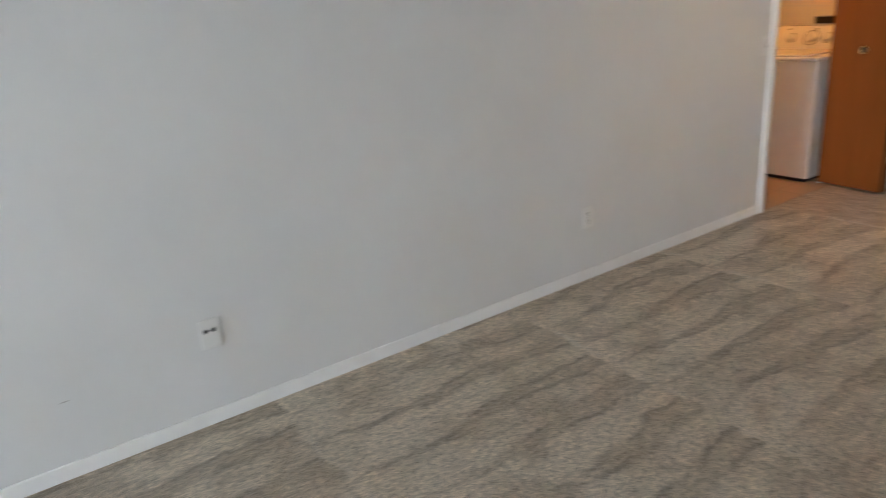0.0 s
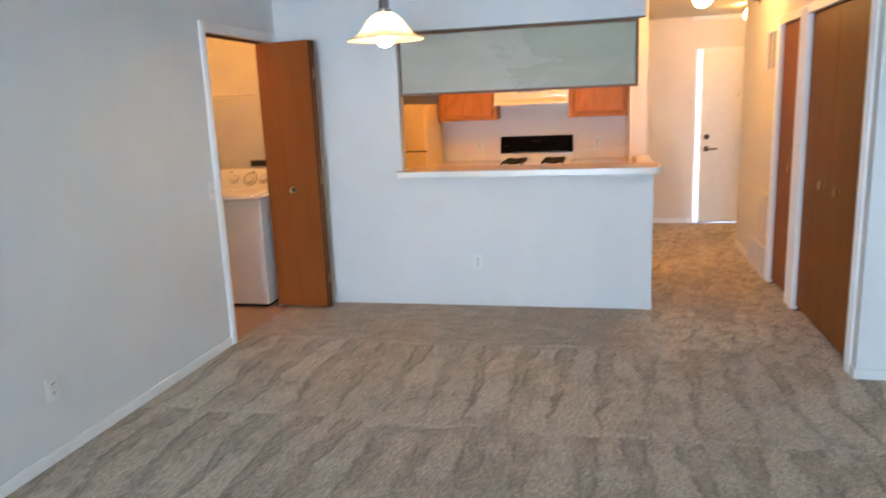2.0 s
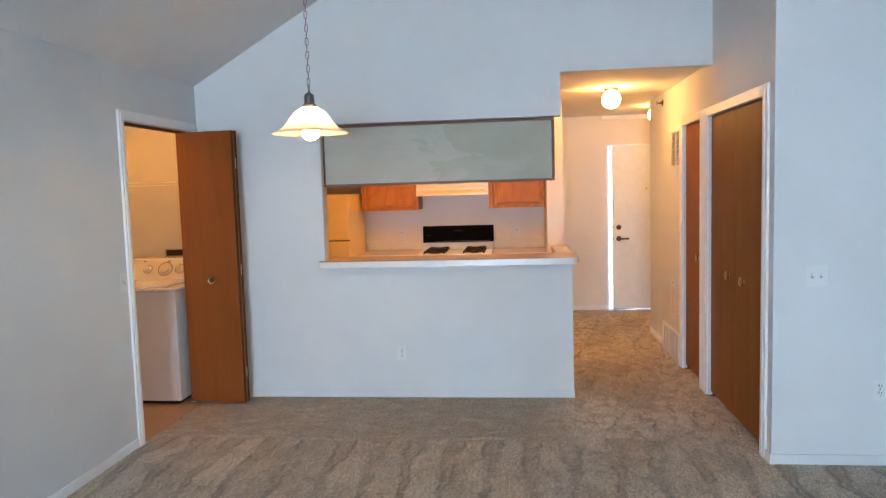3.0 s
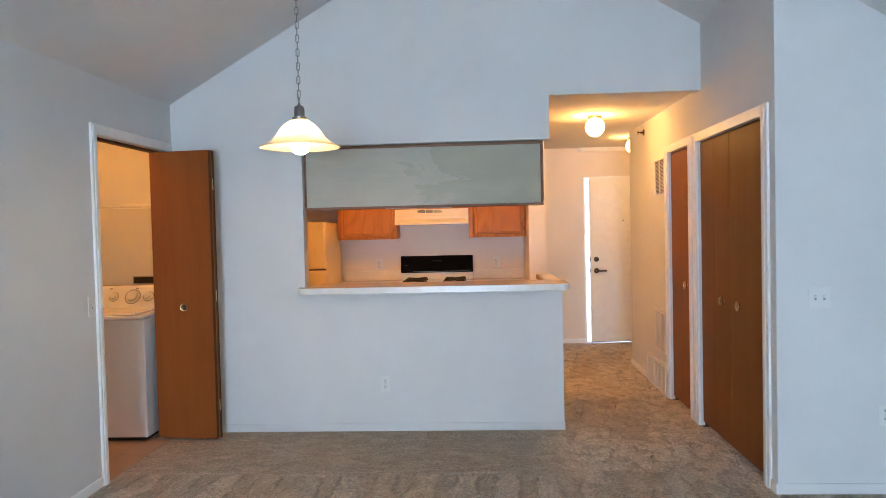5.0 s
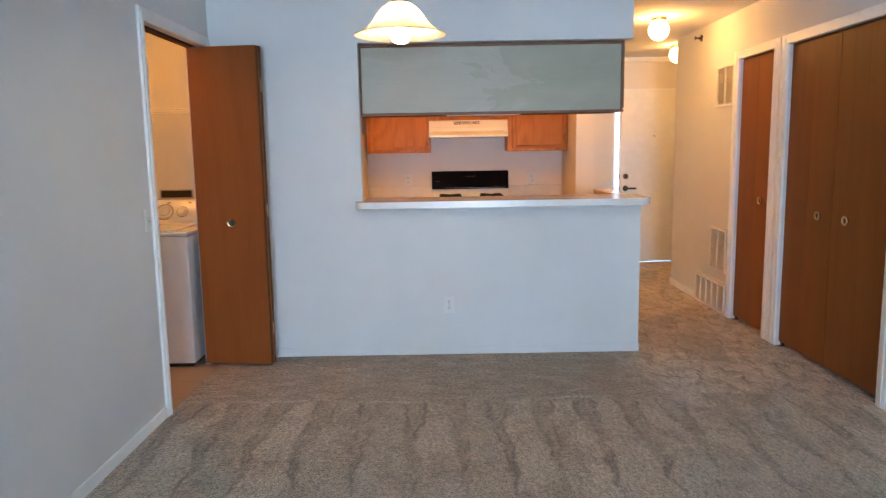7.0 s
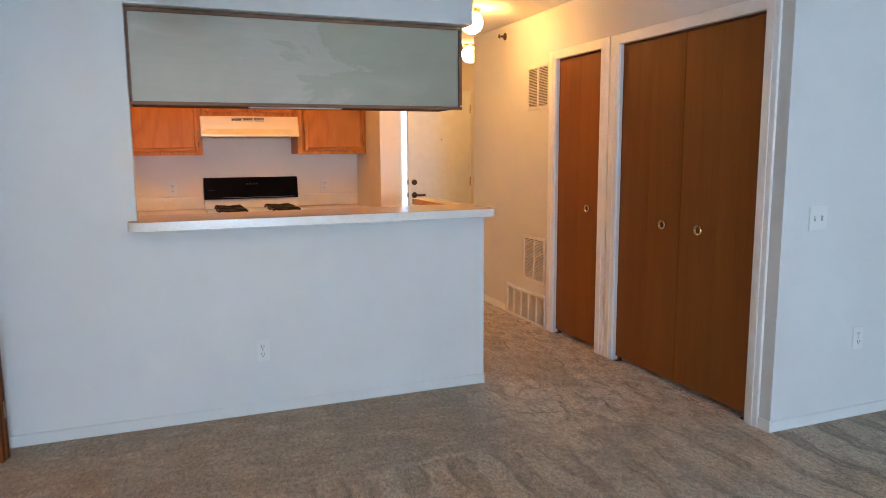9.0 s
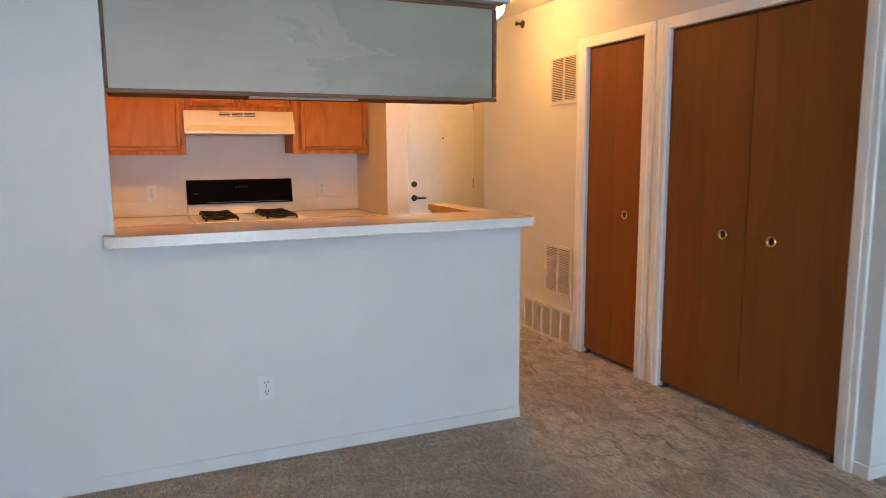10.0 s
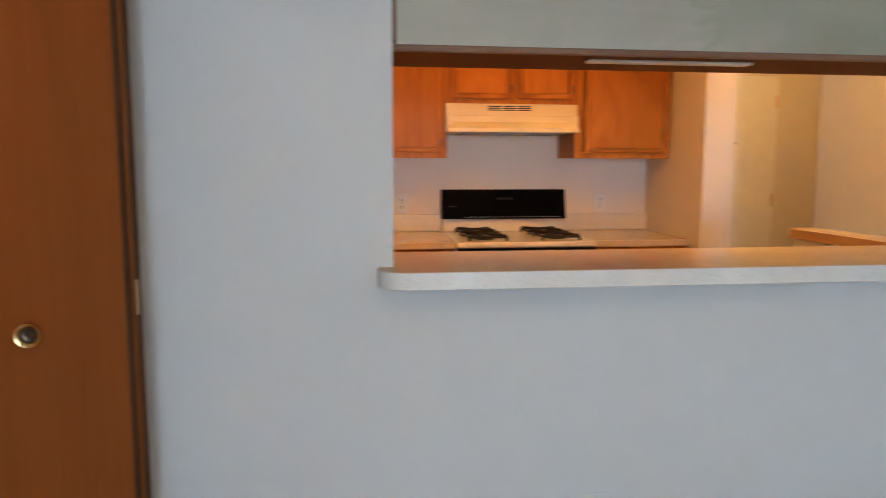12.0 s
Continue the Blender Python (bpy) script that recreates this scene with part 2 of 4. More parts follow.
def vinyl_material():
    mat, nt, p = shader("tan_vinyl_floor")
    v = coords(nt)
    br = node(nt, "ShaderNodeTexBrick", {"Vector": v, "Color1": (0.46, 0.28, 0.15, 1), "Color2": (0.50, 0.31, 0.17, 1), "Mortar": (0.37, 0.22, 0.115, 1), "Scale": 1.0, "Mortar Size": 0.004, "Brick Width": 0.3, "Row Height": 0.3}, offset=0.0)
    col = blend(nt, maths(nt, "MULTIPLY", noise_tex(nt, v, 30, 4), 0.4), br.outputs[0], (0.36, 0.25, 0.15))
    nt.links.new(col, p.inputs["Base Color"])
    p.inputs["Roughness"].default_value = 0.35
    return mat


M_WALL = plaster("white_wall_paint", (0.735, 0.74, 0.73))
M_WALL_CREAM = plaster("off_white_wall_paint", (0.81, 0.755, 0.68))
M_CEIL = plaster("white_ceiling_texture", (0.76, 0.75, 0.73), 0.9, 0.004, 90.0)
M_TRIM = plain("white_trim_paint", (0.88, 0.88, 0.865), 0.4, 0, 0.03, 12)
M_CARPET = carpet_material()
M_VINYL = vinyl_material()
M_DOOR = wood("brown_door_veneer", (0.325, 0.098, 0.019), (0.215, 0.060, 0.011), (5, 5, 0.45), 7.0, 0.10, 0.5, 0.32, 0.04, 0.07)
# same door veneer, its colour darkened for the weaker light on the closets
M_DOOR_SHADED = wood("brown_door_veneer_shaded", (0.285, 0.104, 0.020), (0.180, 0.062, 0.011), (5, 5, 0.45), 7.0, 0.10, 0.5, 0.34, 0.04, 0.07)
M_EDGE_AND_SHADE = plain("dark_brown_edge_and_shade", (0.115, 0.045, 0.017), 0.7, 0, 0.2, 40)
M_EDGE_AND_SHADE.node_tree.nodes["Principled BSDF"].inputs["Specular IOR Level"].default_value = 0.12
M_OAK = wood("orange_oak", (0.62, 0.225, 0.018), (0.30, 0.088, 0.006), (4, 4, 0.9), 14.0, 0.28, 0.42, 0.5, 0.04)
M_OAK_PANEL = wood("figured_oak_veneer", (0.64, 0.225, 0.016), (0.36, 0.108, 0.007), (3.2, 3.2, 1.0), 13.0, 0.20, 0.42, 0.40, 0.04)
M_OAK_RAIL = wood("orange_oak_crosswise", (0.62, 0.225, 0.018), (0.30, 0.088, 0.006), (4, 0.9, 4), 14.0, 0.28, 0.42, 0.5, 0.04)
M_OAK_DARK = wood("stained_wood_trim", (0.27, 0.155, 0.095), (0.14, 0.072, 0.040), (6, 0.6, 12), 5.0, 0.1, 0.5, 0.6, 0.1)
M_EDGE_WOOD = wood("tan_wood_edge", (0.48, 0.30, 0.15), (0.34, 0.20, 0.09), (0.6, 6, 12), 5.0, 0.1, 0.5, 0.6, 0.05)
M_PANEL = painted_panel_material()
M_LAM = laminate_material("beige_laminate", (0.66, 0.57, 0.49), (0.74, 0.66, 0.58))
M_LAM_TAN = laminate_material("tan_laminate", (0.57, 0.43, 0.285), (0.64, 0.49, 0.335))
M_LAM_PALE = laminate_material("pale_laminate_edge", (0.80, 0.78, 0.73), (0.86, 0.84, 0.80))
M_WHITE = plain("white_enamel", (0.88, 0.88, 0.88), 0.22, 0, 0.02, 6, 0.3)
M_ALMOND = plain("almond_enamel", (0.82, 0.62, 0.24), 0.3, 0, 0.03, 6, 0.2)
M_PLASTIC = plain("white_plastic", (0.76, 0.765, 0.745), 0.35, 0, 0.02, 10)
M_BLACK = plain("black_glass", (0.004, 0.004, 0.005), 0.28, 0, 0.1, 8)
M_BLACK.node_tree.nodes["Principled BSDF"].inputs["Specular IOR Level"].default_value = 0.02
M_IRON = plain("black_cast_iron", (0.007, 0.007, 0.007), 0.6, 0, 0.25, 60)
M_DARK = plain("dark_parts_and_recess_shade", (0.02, 0.018, 0.016), 0.8, 0, 0.2, 30)
M_BRASS = plain("polished_brass", (0.74, 0.51, 0.24), 0.2, 1.0, 0.12, 40)
M_BRONZE = plain("dark_bronze", (0.10, 0.07, 0.05), 0.35, 0.9, 0.15, 40)
M_NICKEL = plain("brushed_nickel", (0.26, 0.24, 0.22), 0.32, 1.0, 0.1, 60)
M_ALU = plain("pale_aluminium", (0.72, 0.71, 0.69), 0.45, 0.6, 0.1, 50)
M_GREY = plain("grey_plastic", (0.35, 0.35, 0.36), 0.5, 0, 0.08, 20)
M_SCUFF = plain("rubbed_grey_mark", (0.52, 0.51, 0.49), 0.8, 0, 0.2, 60)
M_VENT = plain("painted_vent_metal", (0.74, 0.71, 0.66), 0.45, 0, 0.05, 30)
M_DUCT_SHADE = plain("duct_shade", (0.22, 0.185, 0.145), 0.6, 0, 0.1, 30)
M_CONCRETE = plain("pale_concrete", (0.42, 0.40, 0.37), 0.85, 0, 0.12, 8)
M_GLASS = glass_material()
M_ALAB = alabaster_material()
M_BULB = glow("lit_bulb", (1.0, 0.68, 0.34), 30.0)
M_GLOBE = glow("lit_globe_glass", (1.0, 0.455, 0.09), 27.5)
M_GLOBE_DIM = glow("lit_globe_glass_weaker_bulb", (1.0, 0.455, 0.09), 17.0)
M_TUBE = glow("lit_diffuser_warm", (1.0, 0.41, 0.08), 6.7)
M_TUBE_LAUNDRY = glow("lit_diffuser_amber", (1.0, 0.37, 0.055), 13.5)


# ---- mesh helpers ----
def box(bm, x0, y0, z0, x1, y1, z1, bevel=0.0, segs=2):
    made = bmesh.ops.create_cube(bm, size=1.0)["verts"]
    for v in made:
        v.co = Vector((x0 + (v.co.x + 0.5) * (x1 - x0), y0 + (v.co.y + 0.5) * (y1 - y0), z0 + (v.co.z + 0.5) * (z1 - z0)))
    if bevel:
        edges = list({e for v in made for e in v.link_edges})
        bmesh.ops.bevel(bm, geom=edges, offset=bevel, segments=segs, profile=0.5, affect="EDGES")
    return bm


def boxes(*rows, bevel=0.0):
    bm = bmesh.new()
    for r in rows:
        box(bm, *r, bevel=bevel)
    return bm


def prism(bm, outline, axis, a, b, bevel=0.0):
    """A polygon pushed along an axis from a to b; outline gives the other two coordinates in order."""
    def place(u, w, d):
        return {"x": (d, u, w), "y": (u, d, w), "z": (u, w, d)}[axis]
    low = [bm.verts.new(place(u, w, a)) for u, w in outline]
    high = [bm.verts.new(place(u, w, b)) for u, w in outline]
    faces = [bm.faces.new(low), bm.faces.new(list(reversed(high)))]
    n = len(outline)
    for i in range(n):
        faces.append(bm.faces.new((low[i], high[i], high[(i + 1) % n], low[(i + 1) % n])))
    bmesh.ops.recalc_face_normals(bm, faces=faces)
    if bevel:
        bmesh.ops.bevel(bm, geom=list({e for f in faces for e in f.edges}), offset=bevel, segments=2, profile=0.5, affect="EDGES")
    return bm


def lathe(bm, profile, steps=24, m=None):
    """Turn a profile of (radius, height) round z."""
    rings = []
    for r, z in profile:
        rings.append([bm.verts.new((r * math.cos(2 * math.pi * i / steps), r * math.sin(2 * math.pi * i / steps), z)) for i in range(steps)] if r > 1e-6 else [bm.verts.new((0, 0, z))])
    faces = []
    for lo, hi in zip(rings, rings[1:]):
        for i in range(steps):
            j = (i + 1) % steps
            q = [lo[i % len(lo)], lo[j % len(lo)], hi[j % len(hi)], hi[i % len(hi)]]
            q = list(dict.fromkeys(q))
            if len(q) > 2:
                faces.append(bm.faces.new(q))
    bmesh.ops.recalc_face_normals(bm, faces=faces)
    if m is not None:
        bmesh.ops.transform(bm, matrix=m, verts=list({v for f in faces for v in f.verts}))
    return bm


def part(name, bm, mat, parent=None, label="", smooth=False, m=None):
    me = bpy.data.meshes.new(name)
    if smooth:
        for f in bm.faces:
            f.smooth = True
    bm.to_mesh(me)
    bm.free()
    if smooth:
        me.set_sharp_from_angle(angle=radians(40))
    me.materials.append(mat)
    ob = new(name, me)
    if parent is not None:
        ob.parent = parent
    if m is not None:
        ob.matrix_basis = m
    if label:
        tagged(ob, label)
    return ob


def thing(name, label, category, m=None, group=""):
    ob = new(name)
    ob.empty_display_size = 0.1
    if m is not None:
        ob.matrix_basis = m
    return tagged(ob, label, category, group)


def setting(name, bm, mat, label, category):
    return tagged(part(name, bm, mat), label, category, kind="structure")


# ---- the plan ----
X_BACK, X_BAR, X_ENTRY, X_KIT = -7.4, 5.0, 8.69, 7.45
Y_LEFT, Y_RIGHT, Y_HALL, Y_OUT = 2.802, -1.95, -0.982, -2.35
X_CORNER, X_HALL_END = 3.783, 7.35
RIDGE_Y, RIDGE_Z, SLOPE = 0.534, 3.718, 0.583
Z_HALL, T = 2.40, 0.12


def roof(y):
    return RIDGE_Z - SLOPE * abs(y - RIDGE_Y)


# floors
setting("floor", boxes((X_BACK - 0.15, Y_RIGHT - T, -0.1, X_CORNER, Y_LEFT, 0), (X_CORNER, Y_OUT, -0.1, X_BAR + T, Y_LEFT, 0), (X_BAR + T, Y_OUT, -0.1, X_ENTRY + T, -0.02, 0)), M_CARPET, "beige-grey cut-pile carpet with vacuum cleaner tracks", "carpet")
setting("floor_kitchen", boxes((X_BAR + T, -0.02, -0.1, X_KIT + 0.1, Y_LEFT, -0.004)), M_VINYL, "tan vinyl kitchen floor", "floor")
setting("floor_laundry", boxes((3.45, Y_LEFT, -0.1, 5.7, 3.9, 0.002)), M_VINYL, "tan vinyl laundry floor", "floor")
setting("ground", boxes((X_ENTRY + T, -400, -0.3, 600, 400, -0.02), (-600, -400, -0.5, X_ENTRY + T, 400, -0.12)), M_CONCRETE, "pale concrete walk outside the entry", "ground")

# left wall with the laundry opening
LX0, LX1, LZ = 3.985, 4.915, 2.05
setting("wall_left", boxes((X_BACK, Y_LEFT, 0, LX0, Y_LEFT + T, 2.47), (LX1, Y_LEFT, 0, X_KIT + T, Y_LEFT + T, 2.47), (LX0, Y_LEFT, LZ, LX1, Y_LEFT + T, 2.47)), M_WALL, "long white painted wall beside the laundry opening", "wall")

# bar wall and the gable over it
bm = boxes((X_BAR, 1.845, 0, X_BAR + T, Y_LEFT, 2.07))
prism(bm, [(0.07, 2.07), (Y_LEFT, 2.07), (Y_LEFT, roof(Y_LEFT) + 0.04), (RIDGE_Y, RIDGE_Z + 0.04), (0.07, roof(0.07) + 0.04)], "x", X_BAR, X_BAR + T)
prism(bm, [(Y_HALL, 2.376), (0.07, 2.376), (0.07, roof(0.07) + 0.04), (Y_HALL, roof(Y_HALL) + 0.04)], "x", X_BAR, X_BAR + T)
setting("wall_gable", bm, M_WALL, "white gable wall above the kitchen pass-through", "wall")
setting("wall_peninsula", boxes((X_BAR, 0.0, 0, X_BAR + T, 1.845, 1.005), (X_BAR + T, 0.0, 0, 5.94, 0.095, 1.005)), M_WALL, "white half-height wall under the bar top", "wall")

# hall wall with the closets
C0, C1, D0, D1, CZ = 3.935, 5.088, 5.288, 5.857, 2.028
bm = boxes((X_CORNER, Y_HALL - T, 0, C0, Y_HALL, CZ), (C1, Y_HALL - T, 0, D0, Y_HALL, CZ), (D1, Y_HALL - T, 0, X_HALL_END, Y_HALL, CZ), (X_BAR, Y_HALL - T, CZ, X_HALL_END, Y_HALL, Z_HALL + 0.04))
prism(bm, [(Y_HALL - T, CZ), (Y_HALL, CZ), (Y_HALL, roof(Y_HALL) + 0.04), (Y_HALL - T, roof(Y_HALL - T) + 0.04)], "x", X_CORNER, X_BAR)
setting("wall_hall", bm, M_WALL, "white hall wall with two closet openings", "wall")
bm = bmesh.new()
prism(bm, [(Y_RIGHT - T, 0), (Y_HALL - T, 0), (Y_HALL - T, roof(Y_HALL - T) + 0.04), (Y_RIGHT - T, roof(Y_RIGHT - T) + 0.04)], "x", X_CORNER, X_CORNER + T)
setting("wall_right_return", bm, M_WALL, "white wall facing the living room, beside the closets", "wall")
setting("wall_right", boxes((X_BACK, Y_RIGHT - T, 0, X_CORNER, Y_RIGHT, 2.32)), M_WALL, "plain white living room wall", "wall")
# wall behind the walker, with the patio door
PY0, PY1, PZ = -0.50, 2.20, 2.08
bm = boxes((X_BACK - T, Y_RIGHT - T, 0, X_BACK, PY0, PZ), (X_BACK - T, PY1, 0, X_BACK, Y_LEFT + T, PZ))
prism(bm, [(Y_RIGHT - T, PZ), (Y_LEFT + T, PZ), (Y_LEFT + T, roof(Y_LEFT + T) + 0.04), (RIDGE_Y, RIDGE_Z + 0.04), (Y_RIGHT - T, roof(Y_RIGHT - T) + 0.04)], "x", X_BACK - T, X_BACK)
setting("wall_back", bm, M_WALL, "white gable wall with the patio door", "wall")

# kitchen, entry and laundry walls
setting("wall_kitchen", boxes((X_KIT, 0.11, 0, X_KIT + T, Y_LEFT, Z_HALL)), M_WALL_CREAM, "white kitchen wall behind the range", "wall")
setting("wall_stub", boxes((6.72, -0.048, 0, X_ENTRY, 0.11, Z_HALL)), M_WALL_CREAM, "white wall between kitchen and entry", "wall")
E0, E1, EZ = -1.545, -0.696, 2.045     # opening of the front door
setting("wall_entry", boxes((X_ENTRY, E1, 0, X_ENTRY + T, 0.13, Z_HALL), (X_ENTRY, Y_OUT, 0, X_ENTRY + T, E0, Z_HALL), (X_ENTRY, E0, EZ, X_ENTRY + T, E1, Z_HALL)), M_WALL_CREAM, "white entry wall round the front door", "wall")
# unseen walls added so that no sky light leaks past the closet doors
setting("wall_closets_back", boxes((X_CORNER + T, Y_OUT, 0, X_ENTRY, Y_OUT + 0.1, Z_HALL), (X_HALL_END - T, Y_OUT + 0.1, 0, X_HALL_END, Y_HALL - T, Z_HALL), (5.14, Y_OUT + 0.1, 0, 5.26, Y_HALL - T, Z_HALL)), M_WALL, "unseen white closet walls, added to block sky light", "wall")
setting("wall_laundry", boxes((3.45, Y_LEFT + T, 0, 3.55, 3.8, Z_HALL), (5.55, Y_LEFT + T, 0, 5.67, 3.8, Z_HALL), (3.45, 3.8, 0, 5.67, 3.92, Z_HALL)), M_WALL, "white walls of the laundry closet", "wall")

# ceilings
bm = bmesh.new()
lo, hi = Y_RIGHT - 0.25, Y_LEFT + 0.25
prism(bm, [(hi, roof(hi)), (RIDGE_Y, RIDGE_Z), (lo, roof(lo)), (lo, roof(lo) + 0.15), (RIDGE_Y, RIDGE_Z + 0.15), (hi, roof(hi) + 0.15)], "x", X_BACK - T, X_BAR + T + 0.05)
setting("ceiling", bm, M_CEIL, "vaulted white living room ceiling", "ceiling")
setting("ceiling_hall", boxes((X_BAR + T, Y_OUT, Z_HALL, X_ENTRY + T, 3.92, Z_HALL + 0.12), (3.45, Y_LEFT + T, Z_HALL, X_BAR + T, 3.92, Z_HALL + 0.12), (X_CORNER + T, Y_OUT, Z_HALL, X_BAR + T, Y_HALL - T, Z_HALL + 0.12)), M_CEIL, "flat white ceiling over hall and kitchen", "ceiling")
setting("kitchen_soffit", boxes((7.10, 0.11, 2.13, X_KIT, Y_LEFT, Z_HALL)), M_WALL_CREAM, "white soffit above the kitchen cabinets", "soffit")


# baseboards
def baseboard(name, x0, y0, x1, y1, paint=M_TRIM):
    bm = box(bmesh.new(), x0, y0, 0.0, x1, y1, 0.058, 0.0028, 2)
    return setting(name, bm, paint, "low white painted baseboard", "baseboard")


B = 0.011
baseboard("baseboard", X_BACK, Y_LEFT - B, LX0 - 0.062, Y_LEFT)
baseboard("baseboard", X_BAR - 0.006, 0.0, X_BAR, Y_LEFT, M_WALL)
baseboard("baseboard", X_BAR - 0.006, -0.006, 5.94, 0.0, M_WALL)
baseboard("baseboard", X_CORNER - 0.007, Y_RIGHT, X_CORNER, Y_HALL, M_WALL)
baseboard("baseboard", X_CORNER - 0.007, Y_HALL, C0 - 0.085, Y_HALL + B)
baseboard("baseboard", 6.62, Y_HALL, X_HALL_END + B, Y_HALL + B)
baseboard("baseboard", 6.72 - B, -0.048 - B, X_ENTRY, -0.048)
baseboard("baseboard", X_ENTRY - B, E1 + 0.001, X_ENTRY, -0.060)
baseboard("baseboard", X_BACK, Y_RIGHT, X_CORNER - B, Y_RIGHT + B)
setting("crown_trim", box(bmesh.new(), X_ENTRY - 0.03, Y_OUT + 0.1, Z_HALL - 0.05, X_ENTRY, -0.64, Z_HALL, 0.006), M_TRIM, "white trim at the ceiling above the entry", "trim")


def casing_y(name, x0, x1, top, y, side, w0, w1):
    """Door casing on a wall y = const: two legs and a head, joined with a small step, and the jamb lining."""
    bm = bmesh.new()
    d = 0.016 * side
    ya, yb = min(y, y + d), max(y, y + d)
    for a, b in ((x0 - w0, x0), (x1, x1 + w1)):
        if b > a:
            box(bm, a, ya, 0, b, yb, top + 0.062, 0.003)
            mid = a + (b - a) * 0.5
            box(bm, mid - 0.012, yb if side > 0 else ya - 0.005, 0.001, mid + 0.012, yb + 0.005 if side > 0 else ya, top + 0.040, 0.002)
    box(bm, x0, ya, top, x1, yb, top + 0.062, 0.003)
    return setting(name, bm, M_TRIM, "white painted door casing", "trim")


casing_y("trim_laundry", LX0, LX1, LZ, Y_LEFT, -1, 0.058, 0.058)
casing_y("trim_closet", C0, C1, CZ, Y_HALL, 1, 0.082, 0.092)
casing_y("trim_utility_closet", D0, D1, CZ, Y_HALL, 1, 0.094, 0.092)


# ---- doors ----
def knob(parent, x, y, z, turn, mat=M_BRASS):
    """Round cupped pull, pointing along turn (degrees about z from +x), the shade in its cup coloured in."""
    m = Matrix.Translation((x, y, z)) @ Euler((0, 0, radians(turn))).to_matrix().to_4x4() @ Euler((0, radians(90), 0)).to_matrix().to_4x4()
    prof = [(0.0, 0.0), (0.018, 0.0), (0.017, 0.006), (0.022, 0.012), (0.0275, 0.017), (0.029, 0.021), (0.027, 0.025), (0.0225, 0.0245), (0.0175, 0.020), (0.0155, 0.011), (0.0, 0.009)]
    pull = part("knob", lathe(bmesh.new(), prof, 24), mat, parent, "round brass knob", True, m)
    # bronze insert darkens the cup in place of its own shade
    part("hollow_shade", lathe(bmesh.new(), [(0.0168, 0.0185), (0.0148, 0.0135), (0.009, 0.0125), (0.004, 0.016), (0.0, 0.0165)], 20), M_BRONZE, pull, "dark insert for the shade in the cup", True)
    return pull


def leaf(parent, x0, x1, y0, y1, z0, z1, veneer=M_DOOR_SHADED):
    return part("door_panel", box(bmesh.new(), x0, y0, z0, x1, y1, z1, 0.0008, 1), veneer, parent)


closet = tagged(thing("closet_door", "closed brown wood-veneer bifold closet doors with brass knobs", "closet door", pose(0, Y_HALL - 0.05, 0)), kind="structure")
seams = [C0 + 0.004, 4.226, 4.514, 4.802, C1 - 0.004]
for i, (a, b) in enumerate(zip(seams, seams[1:])):
    g = 0.0025
    leaf(closet, a + (g if i == 2 else 0.0002), b - (g if i == 1 else 0.0002), 0, 0.033, 0.030, CZ - 0.014)
knob(closet, 4.642, 0.033, 0.942, 90)
knob(closet, 4.342, 0.033, 0.940, 90)
utility = tagged(thing("utility_closet_door", "narrow closed brown wood-veneer bifold door", "closet door", pose(0, Y_HALL - 0.05, 0)), kind="structure")
leaf(utility, D0 + 0.004, 5.571, 0, 0.033, 0.030, CZ - 0.014)
leaf(utility, 5.5724, D1 - 0.004, 0, 0.033, 0.030, CZ - 0.014)
knob(utility, 5.435, 0.033, 0.978, 90)
for x in (C1 - 0.03, C0 + 0.03):
    part("floor_bracket", boxes((x - 0.018, 0.002, 0.0, x + 0.018, 0.045, 0.004), (x - 0.012, 0.008, 0.004, x + 0.012, 0.026, 0.0295), bevel=0.001), M_BRONZE, closet, "small dark metal pivot bracket")
part("floor_bracket", boxes((D1 - 0.048, 0.002, 0.0, D1 - 0.012, 0.045, 0.004), (D1 - 0.042, 0.008, 0.004, D1 - 0.018, 0.026, 0.0295), bevel=0.001), M_BRONZE, utility, "small dark metal pivot bracket")
setting("closet_track", boxes((C0, Y_HALL - 0.07, CZ - 0.012, C1, Y_HALL - 0.02, CZ), (D0, Y_HALL - 0.07, CZ - 0.012, D1, Y_HALL - 0.02, CZ)), M_EDGE_AND_SHADE, "dark metal bifold door track", "track")

# laundry bifold, folded open against the jamb
bif = tagged(thing("laundry_bifold_door", "open brown wood-veneer bifold door, folded at the laundry", "folding door"), kind="structure")


def standing_leaf(parent, p0, p1, thick, z0, z1):
    """A door leaf between two points of the floor, its thickness to the left of the line p0-p1."""
    a, b = Vector((*p0, 0)), Vector((*p1, 0))
    d = (b - a).normalized()
    n = Vector((-d.y, d.x, 0)) * thick
    ob = part("door_panel", prism(bmesh.new(), [tuple((q.x, q.y)) for q in (a, b, b + n, a + n)], "z", z0, z1, 0.0015), M_DOOR, parent)
    return ob


front = standing_leaf(bif, (4.832, 2.888), (4.783, 2.447), 0.030, 0.016, LZ - 0.012)
back = standing_leaf(bif, (4.882, 2.888), (4.816, 2.436), 0.030, 0.016, LZ - 0.012)
for p1, d_ob in (((4.783, 2.447), front), ((4.816, 2.436), back)):
    part("edge_strip", prism(bmesh.new(), [(p1[0], p1[1] - 0.0002), (p1[0] - 0.0004, p1[1] - 0.0022), (p1[0] + 0.0292, p1[1] - 0.0056), (p1[0] + 0.0297, p1[1] - 0.0037)], "z", 0.018, LZ - 0.014), M_EDGE_AND_SHADE, d_ob, "dark unfinished leaf edge")
knob(bif, 4.8055, 2.655, 0.945, 186)
for z in (0.25, 1.02, 1.80):
    part("hinge", boxes((4.808, 2.4290, z - 0.04, 4.820, 2.4318, z + 0.04), bevel=0.0008), M_BRASS, bif, "small brass hinge")
